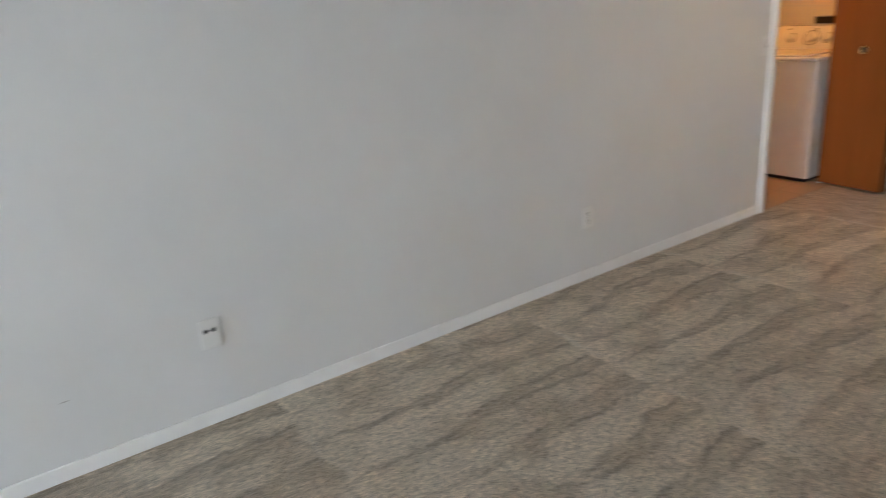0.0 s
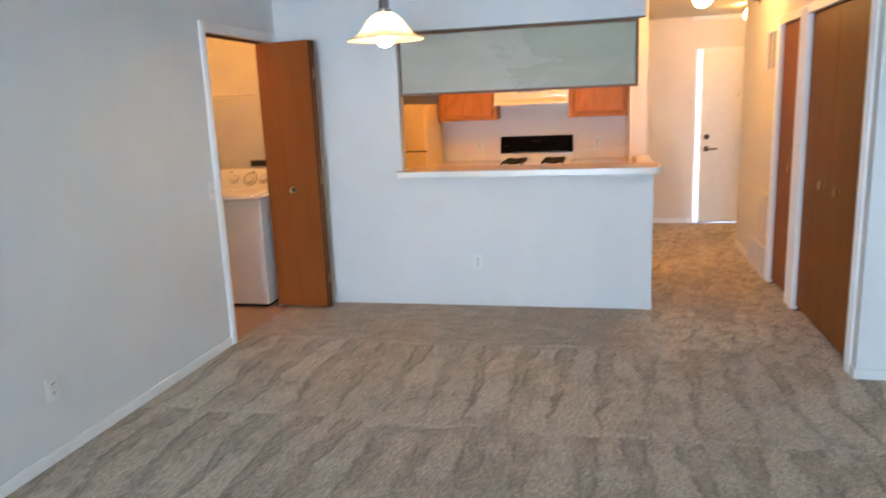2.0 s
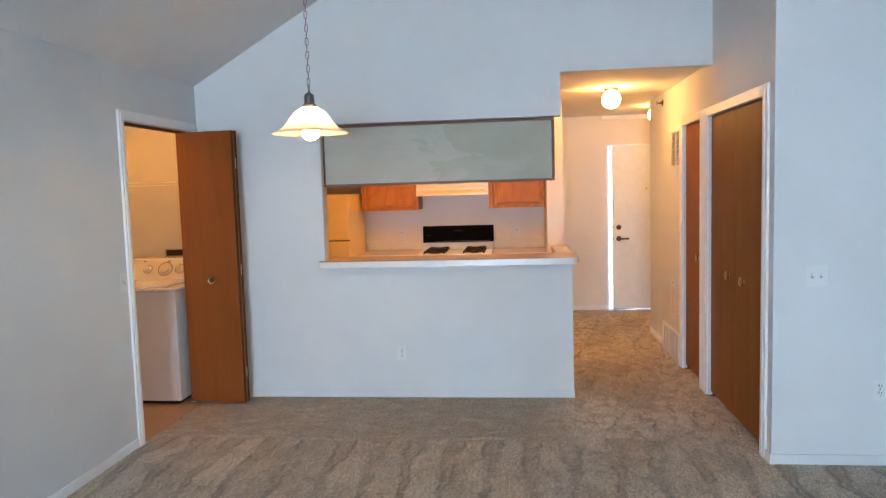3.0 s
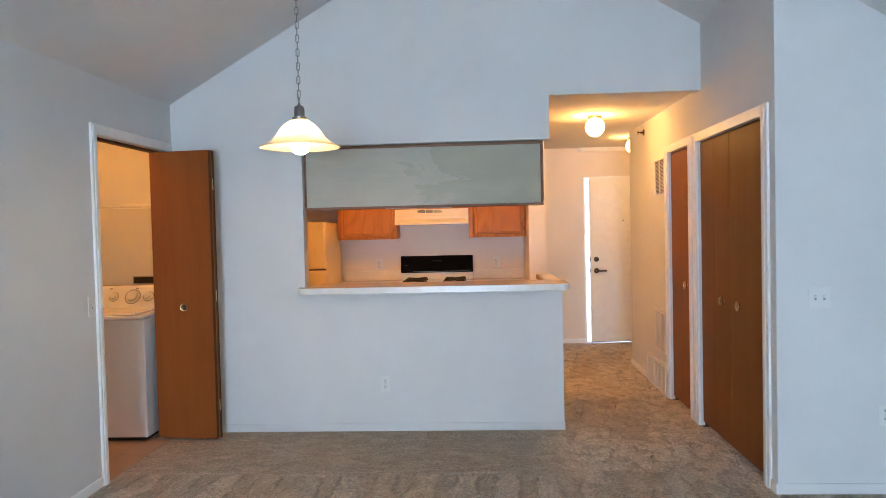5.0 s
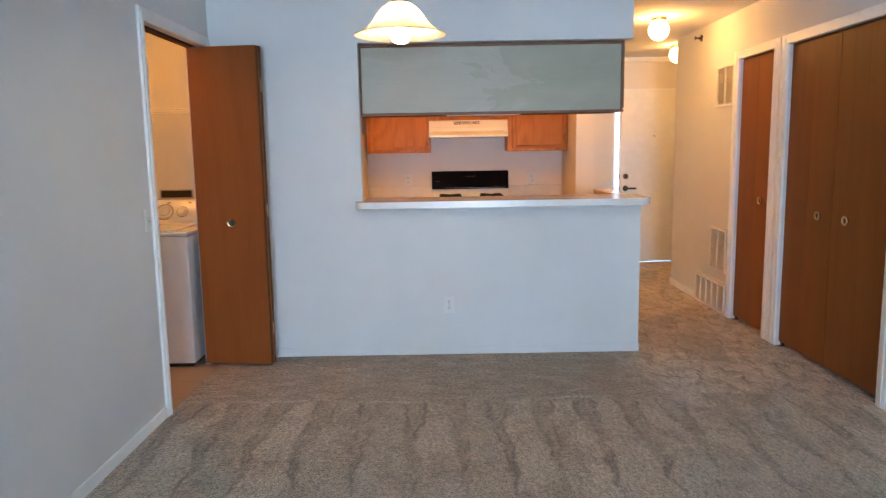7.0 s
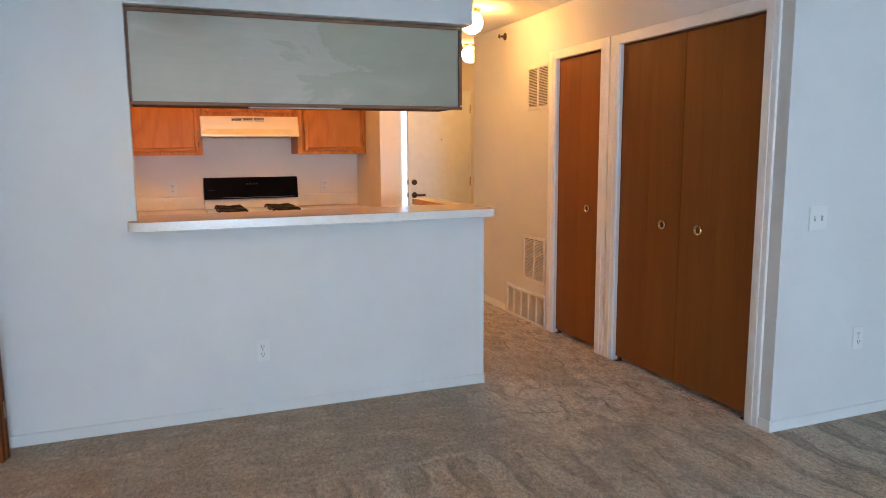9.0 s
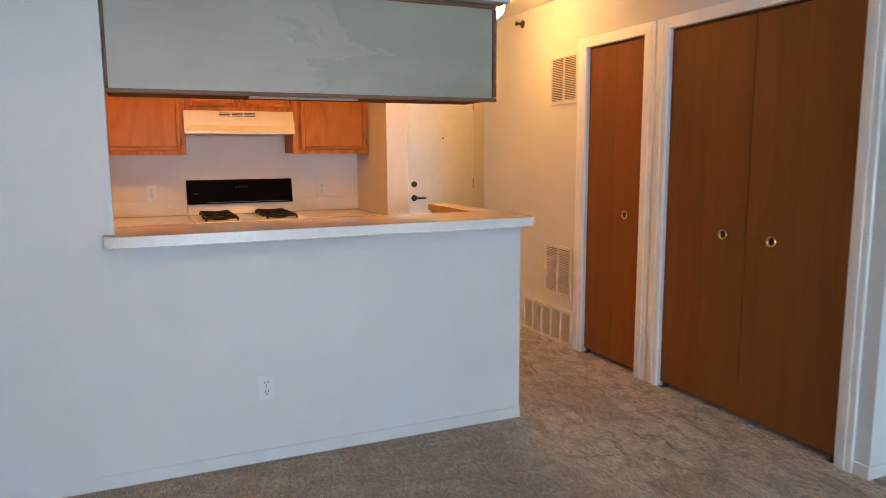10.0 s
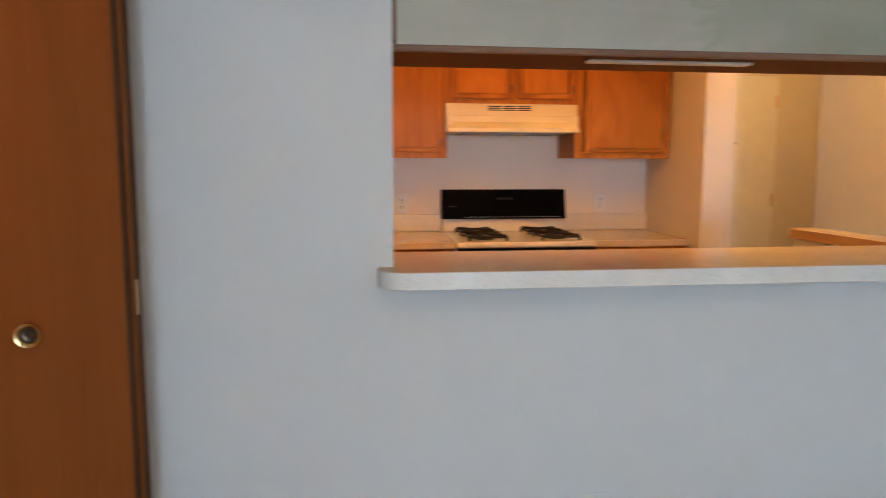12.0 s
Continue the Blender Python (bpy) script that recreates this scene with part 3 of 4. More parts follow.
part("floor_bracket", boxes((4.846, 2.868, 0.0025, 4.884, 2.905, 0.006), (4.856, 2.872, 0.006, 4.874, 2.884, 0.0155), bevel=0.0008), M_TRIM, bif, "small white floor pivot bracket")
part("top_pivot", boxes((4.850, 2.850, LZ - 0.0118, 4.866, 2.880, LZ - 0.001), bevel=0.001), M_BRONZE, bif, "dark top pivot")
setting("laundry_track", boxes((LX0, Y_LEFT + 0.045, LZ - 0.016, LX1, Y_LEFT + 0.085, LZ)), M_EDGE_AND_SHADE, "dark metal bifold door track", "track")

# front door, standing ajar
setting("door_frame", boxes((X_ENTRY + 0.002, E0, 0, X_ENTRY + T + 0.004, E0 + 0.014, EZ), (X_ENTRY + 0.002, E1 - 0.018, 0, X_ENTRY + T + 0.004, E1, EZ), (X_ENTRY + 0.002, E0 + 0.014, EZ - 0.012, X_ENTRY + T + 0.004, E1 - 0.018, EZ), (X_ENTRY + 0.062, E1 - 0.028, 0.02, X_ENTRY + 0.085, E1 - 0.018, EZ - 0.012)), M_TRIM, "white painted frame of the front door", "door frame")
setting("threshold", box(bmesh.new(), X_ENTRY - 0.012, E0 + 0.014, 0.0, X_ENTRY + T - 0.002, E1 - 0.018, 0.007, 0.003), M_ALU, "pale metal threshold under the front door", "threshold")
entry = tagged(thing("entry_door", "white front door standing ajar, with dark lever and deadbolt", "door", pose(X_ENTRY + 0.002, E0 + 0.016, 0, 0, 0, 6.0)), kind="structure")
EW = 0.768                             # width of the leaf, out from its hinges
part("door_slab", box(bmesh.new(), 0.0, 0.0, 0.026, 0.044, EW, EZ - 0.016, 0.0015), M_TRIM, entry)
part("door_sweep", box(bmesh.new(), 0.004, 0.004, 0.018, 0.040, EW - 0.004, 0.0258), M_DARK, entry, "dark rubber door sweep")
lev = bmesh.new()
lathe(lev, [(0, 0), (0.032, 0), (0.032, 0.006), (0.024, 0.012), (0.011, 0.014), (0.011, 0.045), (0, 0.045)], 20, pose(0.0, EW - 0.066, 0.895, 0, -90, 0))
box(lev, -0.048, EW - 0.185, 0.884, -0.032, EW - 0.056, 0.904, 0.006)
part("lever_handle", lev, M_BRONZE, entry, "dark bronze lever handle", True)
part("deadbolt", lathe(bmesh.new(), [(0, 0), (0.031, 0), (0.030, 0.012), (0.015, 0.016), (0.013, 0.03), (0, 0.03)], 20, pose(0.0, EW - 0.066, 1.035, 0, -90, 0)), M_BRONZE, entry, "dark bronze deadbolt", True)
for z, hz in ((0.895, 0.028), (1.035, 0.028)):
    part("latch_plate", box(bmesh.new(), 0.009, EW, z - hz, 0.035, EW + 0.002, z + hz, 0.0008), M_BRONZE, entry, "dark bronze latch plate in the door's edge")
    part("latch_bolt", box(bmesh.new(), 0.015, EW + 0.002, z - 0.010, 0.029, EW + 0.010, z + 0.010, 0.002), M_BRONZE, entry)
part("peephole", lathe(bmesh.new(), [(0, 0), (0.008, 0), (0.007, 0.004), (0, 0.004)], 12, pose(0.0, 0.36, 1.50, 0, -90, 0)), M_BRONZE, entry)
for z in (0.22, 1.03, 1.84):
    part("hinge", lathe(bmesh.new(), [(0, -0.05), (0.007, -0.05), (0.007, 0.05), (0, 0.05)], 10, pose(-0.004, -0.004, z)), M_BRASS, entry, "small brass hinge")

# patio door behind the walker
patio = tagged(thing("window_1", "white-framed sliding glass patio door", "patio door"), kind="structure")
for y0, y1, x in ((PY0, 0.87, X_BACK - 0.08), (0.83, PY1, X_BACK - 0.03)):
    fb = boxes((x - 0.02, y0, 0.02, x + 0.02, y0 + 0.06, PZ), (x - 0.02, y1 - 0.06, 0.02, x + 0.02, y1, PZ), (x - 0.02, y0 + 0.06, 0.02, x + 0.02, y1 - 0.06, 0.10), (x - 0.02, y0 + 0.06, PZ - 0.07, x + 0.02, y1 - 0.06, PZ))
    part("window_frame", fb, M_TRIM, patio)
    pane = part("pane", boxes((x - 0.004, y0 + 0.06, 0.10, x + 0.004, y1 - 0.06, PZ - 0.07)), M_GLASS, patio)
    pane.visible_shadow = False


# ---- kitchen ----
# bar top: rounded corners at the living room side
def bar_top_outline():
    r = 0.075
    x0, x1, y0, y1 = 4.893, 5.31, -0.045, 1.885
    pts = []
    for cx, cy, a0 in ((x0 + r, y0 + r, 180),):
        pts += [(cx + r * math.cos(radians(a0 + 9 * k)), cy + r * math.sin(radians(a0 + 9 * k))) for k in range(11)]
    pts += [(x1, y0), (x1, 1.843), (4.998, 1.843), (4.998, y1)]
    cx, cy = x0 + r, y1 - r
    pts += [(cx + r * math.cos(radians(90 + 9 * k)), cy + r * math.sin(radians(90 + 9 * k))) for k in range(11)]
    return pts


bar = thing("bar_counter", "beige speckled laminate bar top on the half wall", "countertop")
part("bar_slab", prism(bmesh.new(), bar_top_outline(), "z", 1.006, 1.052, 0.003), M_LAM_TAN, bar)
front_edge = [p for p in bar_top_outline() if p[0] < 4.997]
band = bmesh.new()
low_row = [band.verts.new((x - 0.0015 * (x < 4.96), y - 0.0012 * (y < 0.02) + 0.0012 * (y > 1.83), 1.0075)) for x, y in front_edge]
high_row = [band.verts.new((v.co.x, v.co.y, 1.0505)) for v in low_row]
for k in range(len(low_row)):
    if k != 10:
        n = (k + 1) % len(low_row)
        band.faces.new((low_row[k], low_row[n], high_row[n], high_row[k]))
part("edge_band", band, M_LAM_PALE, bar, "pale laminate edge band", True)
part("edge_band", box(bmesh.new(), 4.968, -0.0462, 1.0075, 5.308, -0.0452, 1.0505), M_LAM_PALE, bar, "pale laminate edge band")
ledge = thing("ledge_cap", "beige laminate ledge with a wood edge on the half wall", "ledge")
part("cap", box(bmesh.new(), 5.313, -0.02, 1.006, 5.96, 0.095, 1.052, 0.003), M_LAM, ledge)
part("wood_edge", box(bmesh.new(), 5.313, 0.0955, 1.012, 5.955, 0.109, 1.050, 0.002), M_EDGE_WOOD, ledge, "tan wood edge strip")

# upper cabinet over the bar, its painted back to the living room
upper = thing("bar_upper_cabinet", "hanging cabinet over the bar with a sage-painted back", "cabinet")
UX0, UX1, UY0, UY1, UZ0, UZ1 = 5.065, 5.40, 0.118, 1.843, 1.612, 2.066
# dark brown body puts the shade of the underside into its colour
part("body", box(bmesh.new(), UX0 + 0.008, UY0, UZ0 + 0.004, UX1, UY1, UZ1, 0.002), M_EDGE_AND_SHADE, upper)
part("back_panel", box(bmesh.new(), UX0, UY0 + 0.014, UZ0 + 0.014, UX0 + 0.006, UY1 - 0.012, UZ1 - 0.018), M_PANEL, upper, "sage-grey painted panel with pale smears")
part("frame_bottom", box(bmesh.new(), UX0 - 0.014, UY0 - 0.006, UZ0 - 0.004, UX0 + 0.006, UY1, UZ0 + 0.014, 0.004), M_OAK_DARK, upper)
part("frame_top", box(bmesh.new(), UX0 - 0.010, UY0 - 0.006, UZ1 - 0.020, UX0 + 0.006, UY1, UZ1, 0.003), M_OAK_DARK, upper)
part("frame_side", box(bmesh.new(), UX0 - 0.012, UY0 - 0.006, UZ0 + 0.021, UX0 + 0.006, UY0 + 0.014, UZ1 - 0.021, 0.003), M_OAK_DARK, upper)
part("frame_side", box(bmesh.new(), UX0 - 0.012, UY1 - 0.012, UZ0 + 0.021, UX0 + 0.006, UY1, UZ1 - 0.021, 0.003), M_OAK_DARK, upper)
strip = thing("under_cabinet_light", "slim white light fixture under the hanging cabinet", "lamp")
part("fixture_body", box(bmesh.new(), 5.165, 0.780, 1.6075, 5.203, 1.275, 1.6155, 0.003), M_PLASTIC, strip)


def framed_door(parent, name, x, y0, y1, z0, z1, rail=0.026):
    """A lipped oak front facing -x: a figured veneer panel inside narrow rounded stiles and rails."""
    door = part(name, box(bmesh.new(), x - 0.010, y0 + 0.01, z0 + 0.01, x - 0.002, y1 - 0.01, z1 - 0.01), M_OAK, parent)
    for a, b in ((y0, y0 + rail), (y1 - rail, y1)):
        part("stile", box(bmesh.new(), x - 0.021, a, z0, x - 0.001, b, z1, 0.006, 3), M_OAK, door)
    for a, b in ((z0, z0 + rail), (z1 - rail, z1)):
        part("rail", box(bmesh.new(), x - 0.0207, y0 + rail, a, x - 0.001, y1 - rail, b, 0.006, 3), M_OAK_RAIL, door)
    part("panel", box(bmesh.new(), x - 0.0185, y0 + rail + 0.002, z0 + rail + 0.002, x - 0.009, y1 - rail - 0.002, z1 - rail - 0.002, 0.003, 2), M_OAK_PANEL, door, "figured oak veneer panel")
    return door


def wall_cabinet(name, label, y0, y1, z0, z1, doors):
    """A face-framed wall cabinet: body, its frame, and framed doors with a hinge pair each."""
    cab = thing(name, label, "cabinet", group="kitchen wall cabinets")
    x = 7.125
    part("body", box(bmesh.new(), x + 0.019, y0 + 0.002, z0 + 0.004, X_KIT, y1 - 0.002, z1, 0.001), M_OAK, cab)
    part("face_frame", boxes((x, y0 + 0.001, z0, x + 0.018, y0 + 0.038, z1), (x, y1 - 0.038, z0, x + 0.018, y1 - 0.001, z1), (x, y0 + 0.038, z0, x + 0.018, y1 - 0.038, z0 + 0.036), (x, y0 + 0.038, z1 - 0.04, x + 0.018, y1 - 0.038, z1), bevel=0.0008), M_OAK, cab)
    for a, b in doors:
        door = framed_door(cab, "door", x, a, b, z0 + 0.030, z1 - 0.03)
        for z in (z0 + 0.085, z1 - 0.085):
            part("hinge", box(bmesh.new(), x - 0.014, a - 0.009, z - 0.022, x - 0.001, a - 0.001, z + 0.022, 0.001), M_BRONZE, door, "dark hinge")
    return cab


wall_cabinet("wall_cabinet", "orange oak wall cabinet beside the range hood", 1.424, 2.030, 1.355, 2.128, [(1.458, 1.995)])
wall_cabinet("wall_cabinet", "orange oak wall cabinet above the end counter", 0.115, 0.690, 1.355, 2.128, [(0.142, 0.632)])
wall_cabinet("wall_cabinet", "short orange oak cabinet above the range hood", 0.691, 1.423, 1.657, 2.128, [(0.712, 1.024), (1.066, 1.398)])
wall_cabinet("wall_cabinet", "orange oak cabinet above the refrigerator", 2.031, 2.795, 1.70, 2.128, [(2.06, 2.40), (2.43, 2.765)])

hood = thing("range_hood", "almond metal range hood under the short cabinet", "range hood")
part("hood_body", prism(bmesh.new(), [(7.085, 1.655), (7.44, 1.655), (7.44, 1.497), (7.060, 1.497), (7.060, 1.588), (7.085, 1.588)], "y", 0.689, 1.436, 0.002), M_ALMOND, hood)
visor = bmesh.new()
H0, H1, HC = 0.6895, 1.4355, 0.085
corner = [(7.084, H0, 1.5875), (7.036, H0 + HC, 1.520), (7.058, H0, 1.520), (7.084, H1, 1.5875), (7.036, H1 - HC, 1.520), (7.058, H1, 1.520)]
vs = [visor.verts.new(c) for c in corner]
for f in ((0, 3, 4, 1), (0, 1, 2), (3, 5, 4), (1, 4, 5, 2), (0, 2, 5, 3)):
    visor.faces.new([vs[k] for k in f])
bmesh.ops.recalc_face_normals(visor, faces=visor.faces)
part("visor", visor, M_ALMOND, hood, "sloped almond visor with mitred corners")
part("lip", box(bmesh.new(), 7.034, H0, 1.497, 7.0595, H1, 1.5195, 0.003), M_ALMOND, hood)
for k in range(3):
    y = 1.165 - 0.085 * k
    for z in (1.620, 1.630, 1.640):
        part("vent_slot", box(bmesh.new(), 7.0815, y - 0.038, z - 0.0025, 7.0845, y + 0.038, z + 0.0025), M_DARK, hood)
part("filter", box(bmesh.new(), 7.06, 0.78, 1.491, 7.36, 1.34, 1.4965), M_GREY, hood)


def base_cabinet(name, label, x0, x1, y0, y1, doors, face=-1):
    cab = thing(name, label, "cabinet", group="kitchen base cabinets")
    part("body", boxes((x0, y0, 0.10, x1, y1, 0.872), (x0 + (0.06 if face < 0 else 0), y0, -0.004, x1 - (0.06 if face > 0 else 0), y1, 0.10)), M_OAK, cab)
    xf = x0 if face < 0 else x1
    for a, b in doors:
        part("door", box(bmesh.new(), min(xf, xf + face * 0.018), a, 0.14, max(xf, xf + face * 0.018), b, 0.66, 0.004), M_OAK, cab)
        part("drawer_front", box(bmesh.new(), min(xf, xf + face * 0.018), a, 0.69, max(xf, xf + face * 0.018), b, 0.83, 0.004), M_OAK, cab)
    return cab


base_cabinet("base_cabinet", "orange oak base cabinet beside the range", 6.86, 7.44, 1.424, 2.045, [(1.45, 2.02)])
base_cabinet("base_cabinet", "orange oak base cabinet at the end wall", 6.86, 7.44, 0.115, 0.656, [(0.14, 0.63)])
base_cabinet("base_cabinet", "orange oak base cabinets behind the bar", 5.125, 5.70, 0.112, 2.795, [(0.15, 0.75), (0.79, 1.40), (1.44, 2.0), (2.04, 2.75)], 1)
for y0, y1, name in ((1.4225, 2.050, "range_counter"), (0.1115, 0.6575, "end_counter")):
    ct = thing(name, "beige laminate counter with a low backsplash", "countertop")
    part("slab", box(bmesh.new(), 6.825, y0, 0.874, 7.446, y1, 0.912, 0.006), M_LAM, ct)
    part("backsplash", box(bmesh.new(), 7.428, y0, 0.913, 7.448, y1, 1.016, 0.004), M_LAM_PALE, ct, "pale laminate backsplash")
ct = thing("sink_counter", "beige laminate counter behind the bar", "countertop")
part("slab", box(bmesh.new(), 5.122, 0.112, 0.874, 5.735, 2.798, 0.912, 0.005), M_LAM, ct)


def gas_range():
    rg = thing("gas_range", "white gas range with black backguard and grates", "stove", pose(7.44, 1.040, -0.004))
    w = 0.379
    part("body", box(bmesh.new(), -0.63, -w, 0.08, 0.0, w, 0.885, 0.006), M_WHITE, rg)
    part("plinth", box(bmesh.new(), -0.58, -w + 0.02, 0.0, -0.02, w - 0.02, 0.0795), M_DARK, rg)
    part("oven_door", box(bmesh.new(), -0.665, -w + 0.005, 0.22, -0.631, w - 0.005, 0.79, 0.006), M_WHITE, rg)
    part("oven_window", box(bmesh.new(), -0.668, -0.22, 0.36, -0.6655, 0.22, 0.62), M_BLACK, rg)
    part("control_strip", box(bmesh.new(), -0.668, -w + 0.003, 0.80, -0.631, w - 0.003, 0.884, 0.006), M_BLACK, rg, "black control strip")
    hb = bmesh.new()
    box(hb, -0.715, -0.30, 0.735, -0.695, 0.30, 0.757, 0.008)
    for y in (-0.27, 0.27):
        box(hb, -0.70, y - 0.012, 0.738, -0.664, y + 0.012, 0.754, 0.003)
    part("handle", hb, M_BLACK, rg)
    for y in (-0.30, -0.18, 0.18, 0.30):
        part("burner_knob", lathe(bmesh.new(), [(0, 0), (0.022, 0), (0.019, 0.024), (0, 0.025)], 16, pose(-0.668, y, 0.842, 0, -90, 0)), M_BLACK, rg, "", True)
    part("cooktop", box(bmesh.new(), -0.665, -w, 0.886, -0.045, w, 0.918, 0.010, 3), M_WHITE, rg)
    part("backguard_base", box(bmesh.new(), -0.062, -w, 0.919, 0.0, w, 0.995, 0.003), M_WHITE, rg)
    bg = bmesh.new()
    prism(bg, [(-0.085, 0.9955), (0.0, 0.9955), (0.0, 1.172), (-0.045, 1.172), (-0.052, 1.166)], "y", -w - 0.003, w + 0.003, 0.003)
    part("backguard", bg, M_BLACK, rg, "glossy black backguard with a clock display")
    part("trim_strip", box(bmesh.new(), -0.0865, -w + 0.03, 1.006, -0.082, w - 0.13, 1.009), M_NICKEL, rg)
    for i, y in enumerate((-0.04, -0.015, 0.01, 0.035)):
        part("display_mark", box(bmesh.new(), -0.0665, y - 0.008, 1.112, -0.0635, y + 0.008, 1.124), M_IRON, rg)
    part("badge", box(bmesh.new(), -0.0755, 0.30, 1.068, -0.0725, 0.345, 1.076), M_IRON, rg)
    for cx in (-0.50, -0.20):
        for cy in (-0.20, 0.20):
            burner = part("burner", lathe(bmesh.new(), [(0, 0.919), (0.052, 0.919), (0.05, 0.926), (0.034, 0.93), (0.032, 0.938), (0, 0.939)], 20, pose(cx, cy, 0)), M_IRON, rg, "", True)
            gb = bmesh.new()
            s, zt = 0.102, 0.944
            for a in (-s, s):
                box(gb, cx - s, cy + a - 0.005, zt - 0.012, cx + s, cy + a + 0.005, zt, 0.002, 1)
                box(gb, cx + a - 0.005, cy - s, zt - 0.012, cx + a + 0.005, cy + s, zt, 0.002, 1)
            for k in range(4):
                ang = k * math.pi / 2 + math.pi / 4
                c, sn = math.cos(ang), math.sin(ang)
                bar_bm = bmesh.new()
                box(bar_bm, 0.03, -0.005, zt - 0.006, s * 1.35, 0.005, zt + 0.008, 0.002, 1)
                bmesh.ops.transform(bar_bm, matrix=pose(cx, cy, 0, 0, 0, math.degrees(ang)), verts=bar_bm.verts)
                tmp = bpy.data.meshes.new("tmp")
                bar_bm.to_mesh(tmp)
                bar_bm.free()
                gb.from_mesh(tmp)
                bpy.data.meshes.remove(tmp)
            for a in (-s, s):
                for b in (-s, s):
                    box(gb, cx + a - 0.006, cy + b - 0.006, 0.9185, cx + a + 0.006, cy + b + 0.006, zt - 0.011)
            part("grate", gb, M_IRON, rg, "black cast-iron burner grate")
    return rg


gas_range()


def refrigerator():
    fr = thing("refrigerator", "almond top-freezer refrigerator against the kitchen wall", "refrigerator", pose(6.68, 2.056, -0.004))
    w, h, split = 0.735, 1.545, 1.088
    part("body", box(bmesh.new(), 0.0, 0, 0.02, 0.68, w, h, 0.008), M_ALMOND, fr)
    part("toe_grille", box(bmesh.new(), -0.03, 0.02, 0.0, -0.001, w - 0.02, 0.07), M_DARK, fr)
    for name, z0, z1 in (("fridge_door", 0.075, split - 0.006), ("freezer_door", split + 0.006, h + 0.004)):
        door = part(name, box(bmesh.new(), -0.062, 0.002, z0, -0.004, w - 0.002, z1, 0.014, 3), M_ALMOND, fr)
        a, b = (0.55, split - 0.03) if name == "fridge_door" else (split + 0.03, h - 0.08)
        part("handle", box(bmesh.new(), -0.098, w - 0.07, a, -0.063, w - 0.04, b, 0.008, 3), M_ALMOND, door)
    part("gasket", box(bmesh.new(), -0.03, 0.01, split - 0.008, -0.002, w - 0.01, split + 0.008), M_DARK, fr)
    return fr


refrigerator()


# ---- laundry ----
def washer():
    ws = thing("washing_machine", "white top-loading washing machine in the laundry closet", "washing machine", pose(4.785, 2.945, 0.002))
    w, dpt, h = 0.685, 0.66, 0.890
    part("cabinet", box(bmesh.new(), 0, 0, 0.026, dpt, w, h - 0.028, 0.008, 3), M_WHITE, ws)
    # dark block stands in for the shaded gap under the cabinet
    part("base", box(bmesh.new(), 0.02, 0.02, 0.0, dpt - 0.02, w - 0.02, 0.0255, 0.002), M_DARK, ws, "dark block for the shade under the washer")
    part("top", box(bmesh.new(), -0.012, -0.006, h - 0.027, dpt, w + 0.006, h, 0.011, 3), M_WHITE, ws)
    part("lid", box(bmesh.new(), 0.035, 0.09, h + 0.0005, 0.44, w - 0.09, h + 0.012, 0.006, 3), M_WHITE, ws)
    con = prism(bmesh.new(), [(0.45, h + 0.001), (dpt, h + 0.001), (dpt, h + 0.172), (0.575, h + 0.172), (0.555, h + 0.163)], "y", 0.004, w - 0.004, 0.01)
    console = part("console", con, M_WHITE, ws, "sloped white control console", True)
    lean = math.degrees(math.atan2(0.105, 0.174))
    for y, r in ((0.330, 0.042), (0.205, 0.028), (0.480, 0.026)):
        kb = lathe(bmesh.new(), [(0, 0), (r * 1.25, 0), (r * 1.25, 0.003), (r, 0.005), (r * 0.9, 0.026), (0, 0.028)], 24)
        part("dial", kb, M_PLASTIC, console, "round white dial", True, pose(0.502, y, h + 0.089, 0, lean - 90, 0))
        part("dial_ring", lathe(bmesh.new(), [(r * 1.3, 0), (r * 1.5, 0), (r * 1.5, 0.0012), (r * 1.3, 0.0012), (r * 1.3, 0)], 28), M_GREY, console, "", False, pose(0.5015, y, h + 0.089, 0, lean - 90, 0))
    for y in (0.16, 0.31, 0.52):
        part("mark", box(bmesh.new(), -0.006, -0.012, 0, 0.006, 0.012, 0.001), M_GREY, console, "", False, pose(0.541, y, h + 0.150, 0, lean - 90, 0))
    part("lid_notch", box(bmesh.new(), 0.02, w - 0.16, h + 0.0005, 0.05, w - 0.095, h + 0.006, 0.002), M_GREY, ws)
    for x in (0.05, dpt - 0.05):
        for y in (0.05, w - 0.05):
            part("foot", lathe(bmesh.new(), [(0, 0), (0.02, 0), (0.02, 0.0098), (0, 0.0098)], 12, pose(x, y, 0)), M_DARK, ws)
    return ws


washer()
shelf = thing("laundry_shelf", "white coated wire shelf on the laundry wall", "shelf")
for x, z in ((5.25, 1.692), (5.25, 1.664), (5.40, 1.689), (5.545, 1.692)):
    part("rail", lathe(bmesh.new(), [(0, 0), (0.0032, 0), (0.0032, 0.852), (0, 0.852)], 8), M_TRIM, shelf, "", False, pose(x, Y_LEFT + T + 0.004, z, -90, 0, 0))
first = part("wire", boxes((5.25, -0.0012, 1.6955, 5.547, 0.0012, 1.6978), (5.2485, -0.0012, 1.662, 5.2509, 0.0012, 1.6955)), M_TRIM, shelf, "", False, pose(0, Y_LEFT + T + 0.02, 0))
for k in range(1, 33):
    ob = new("wire", first.data)
    ob.parent, ob.matrix_basis = shelf, pose(0, Y_LEFT + T + 0.02 + 0.0255 * k, 0)
valve = thing("washer_valve_box", "dark recessed water valve box on the laundry wall", "valve box")
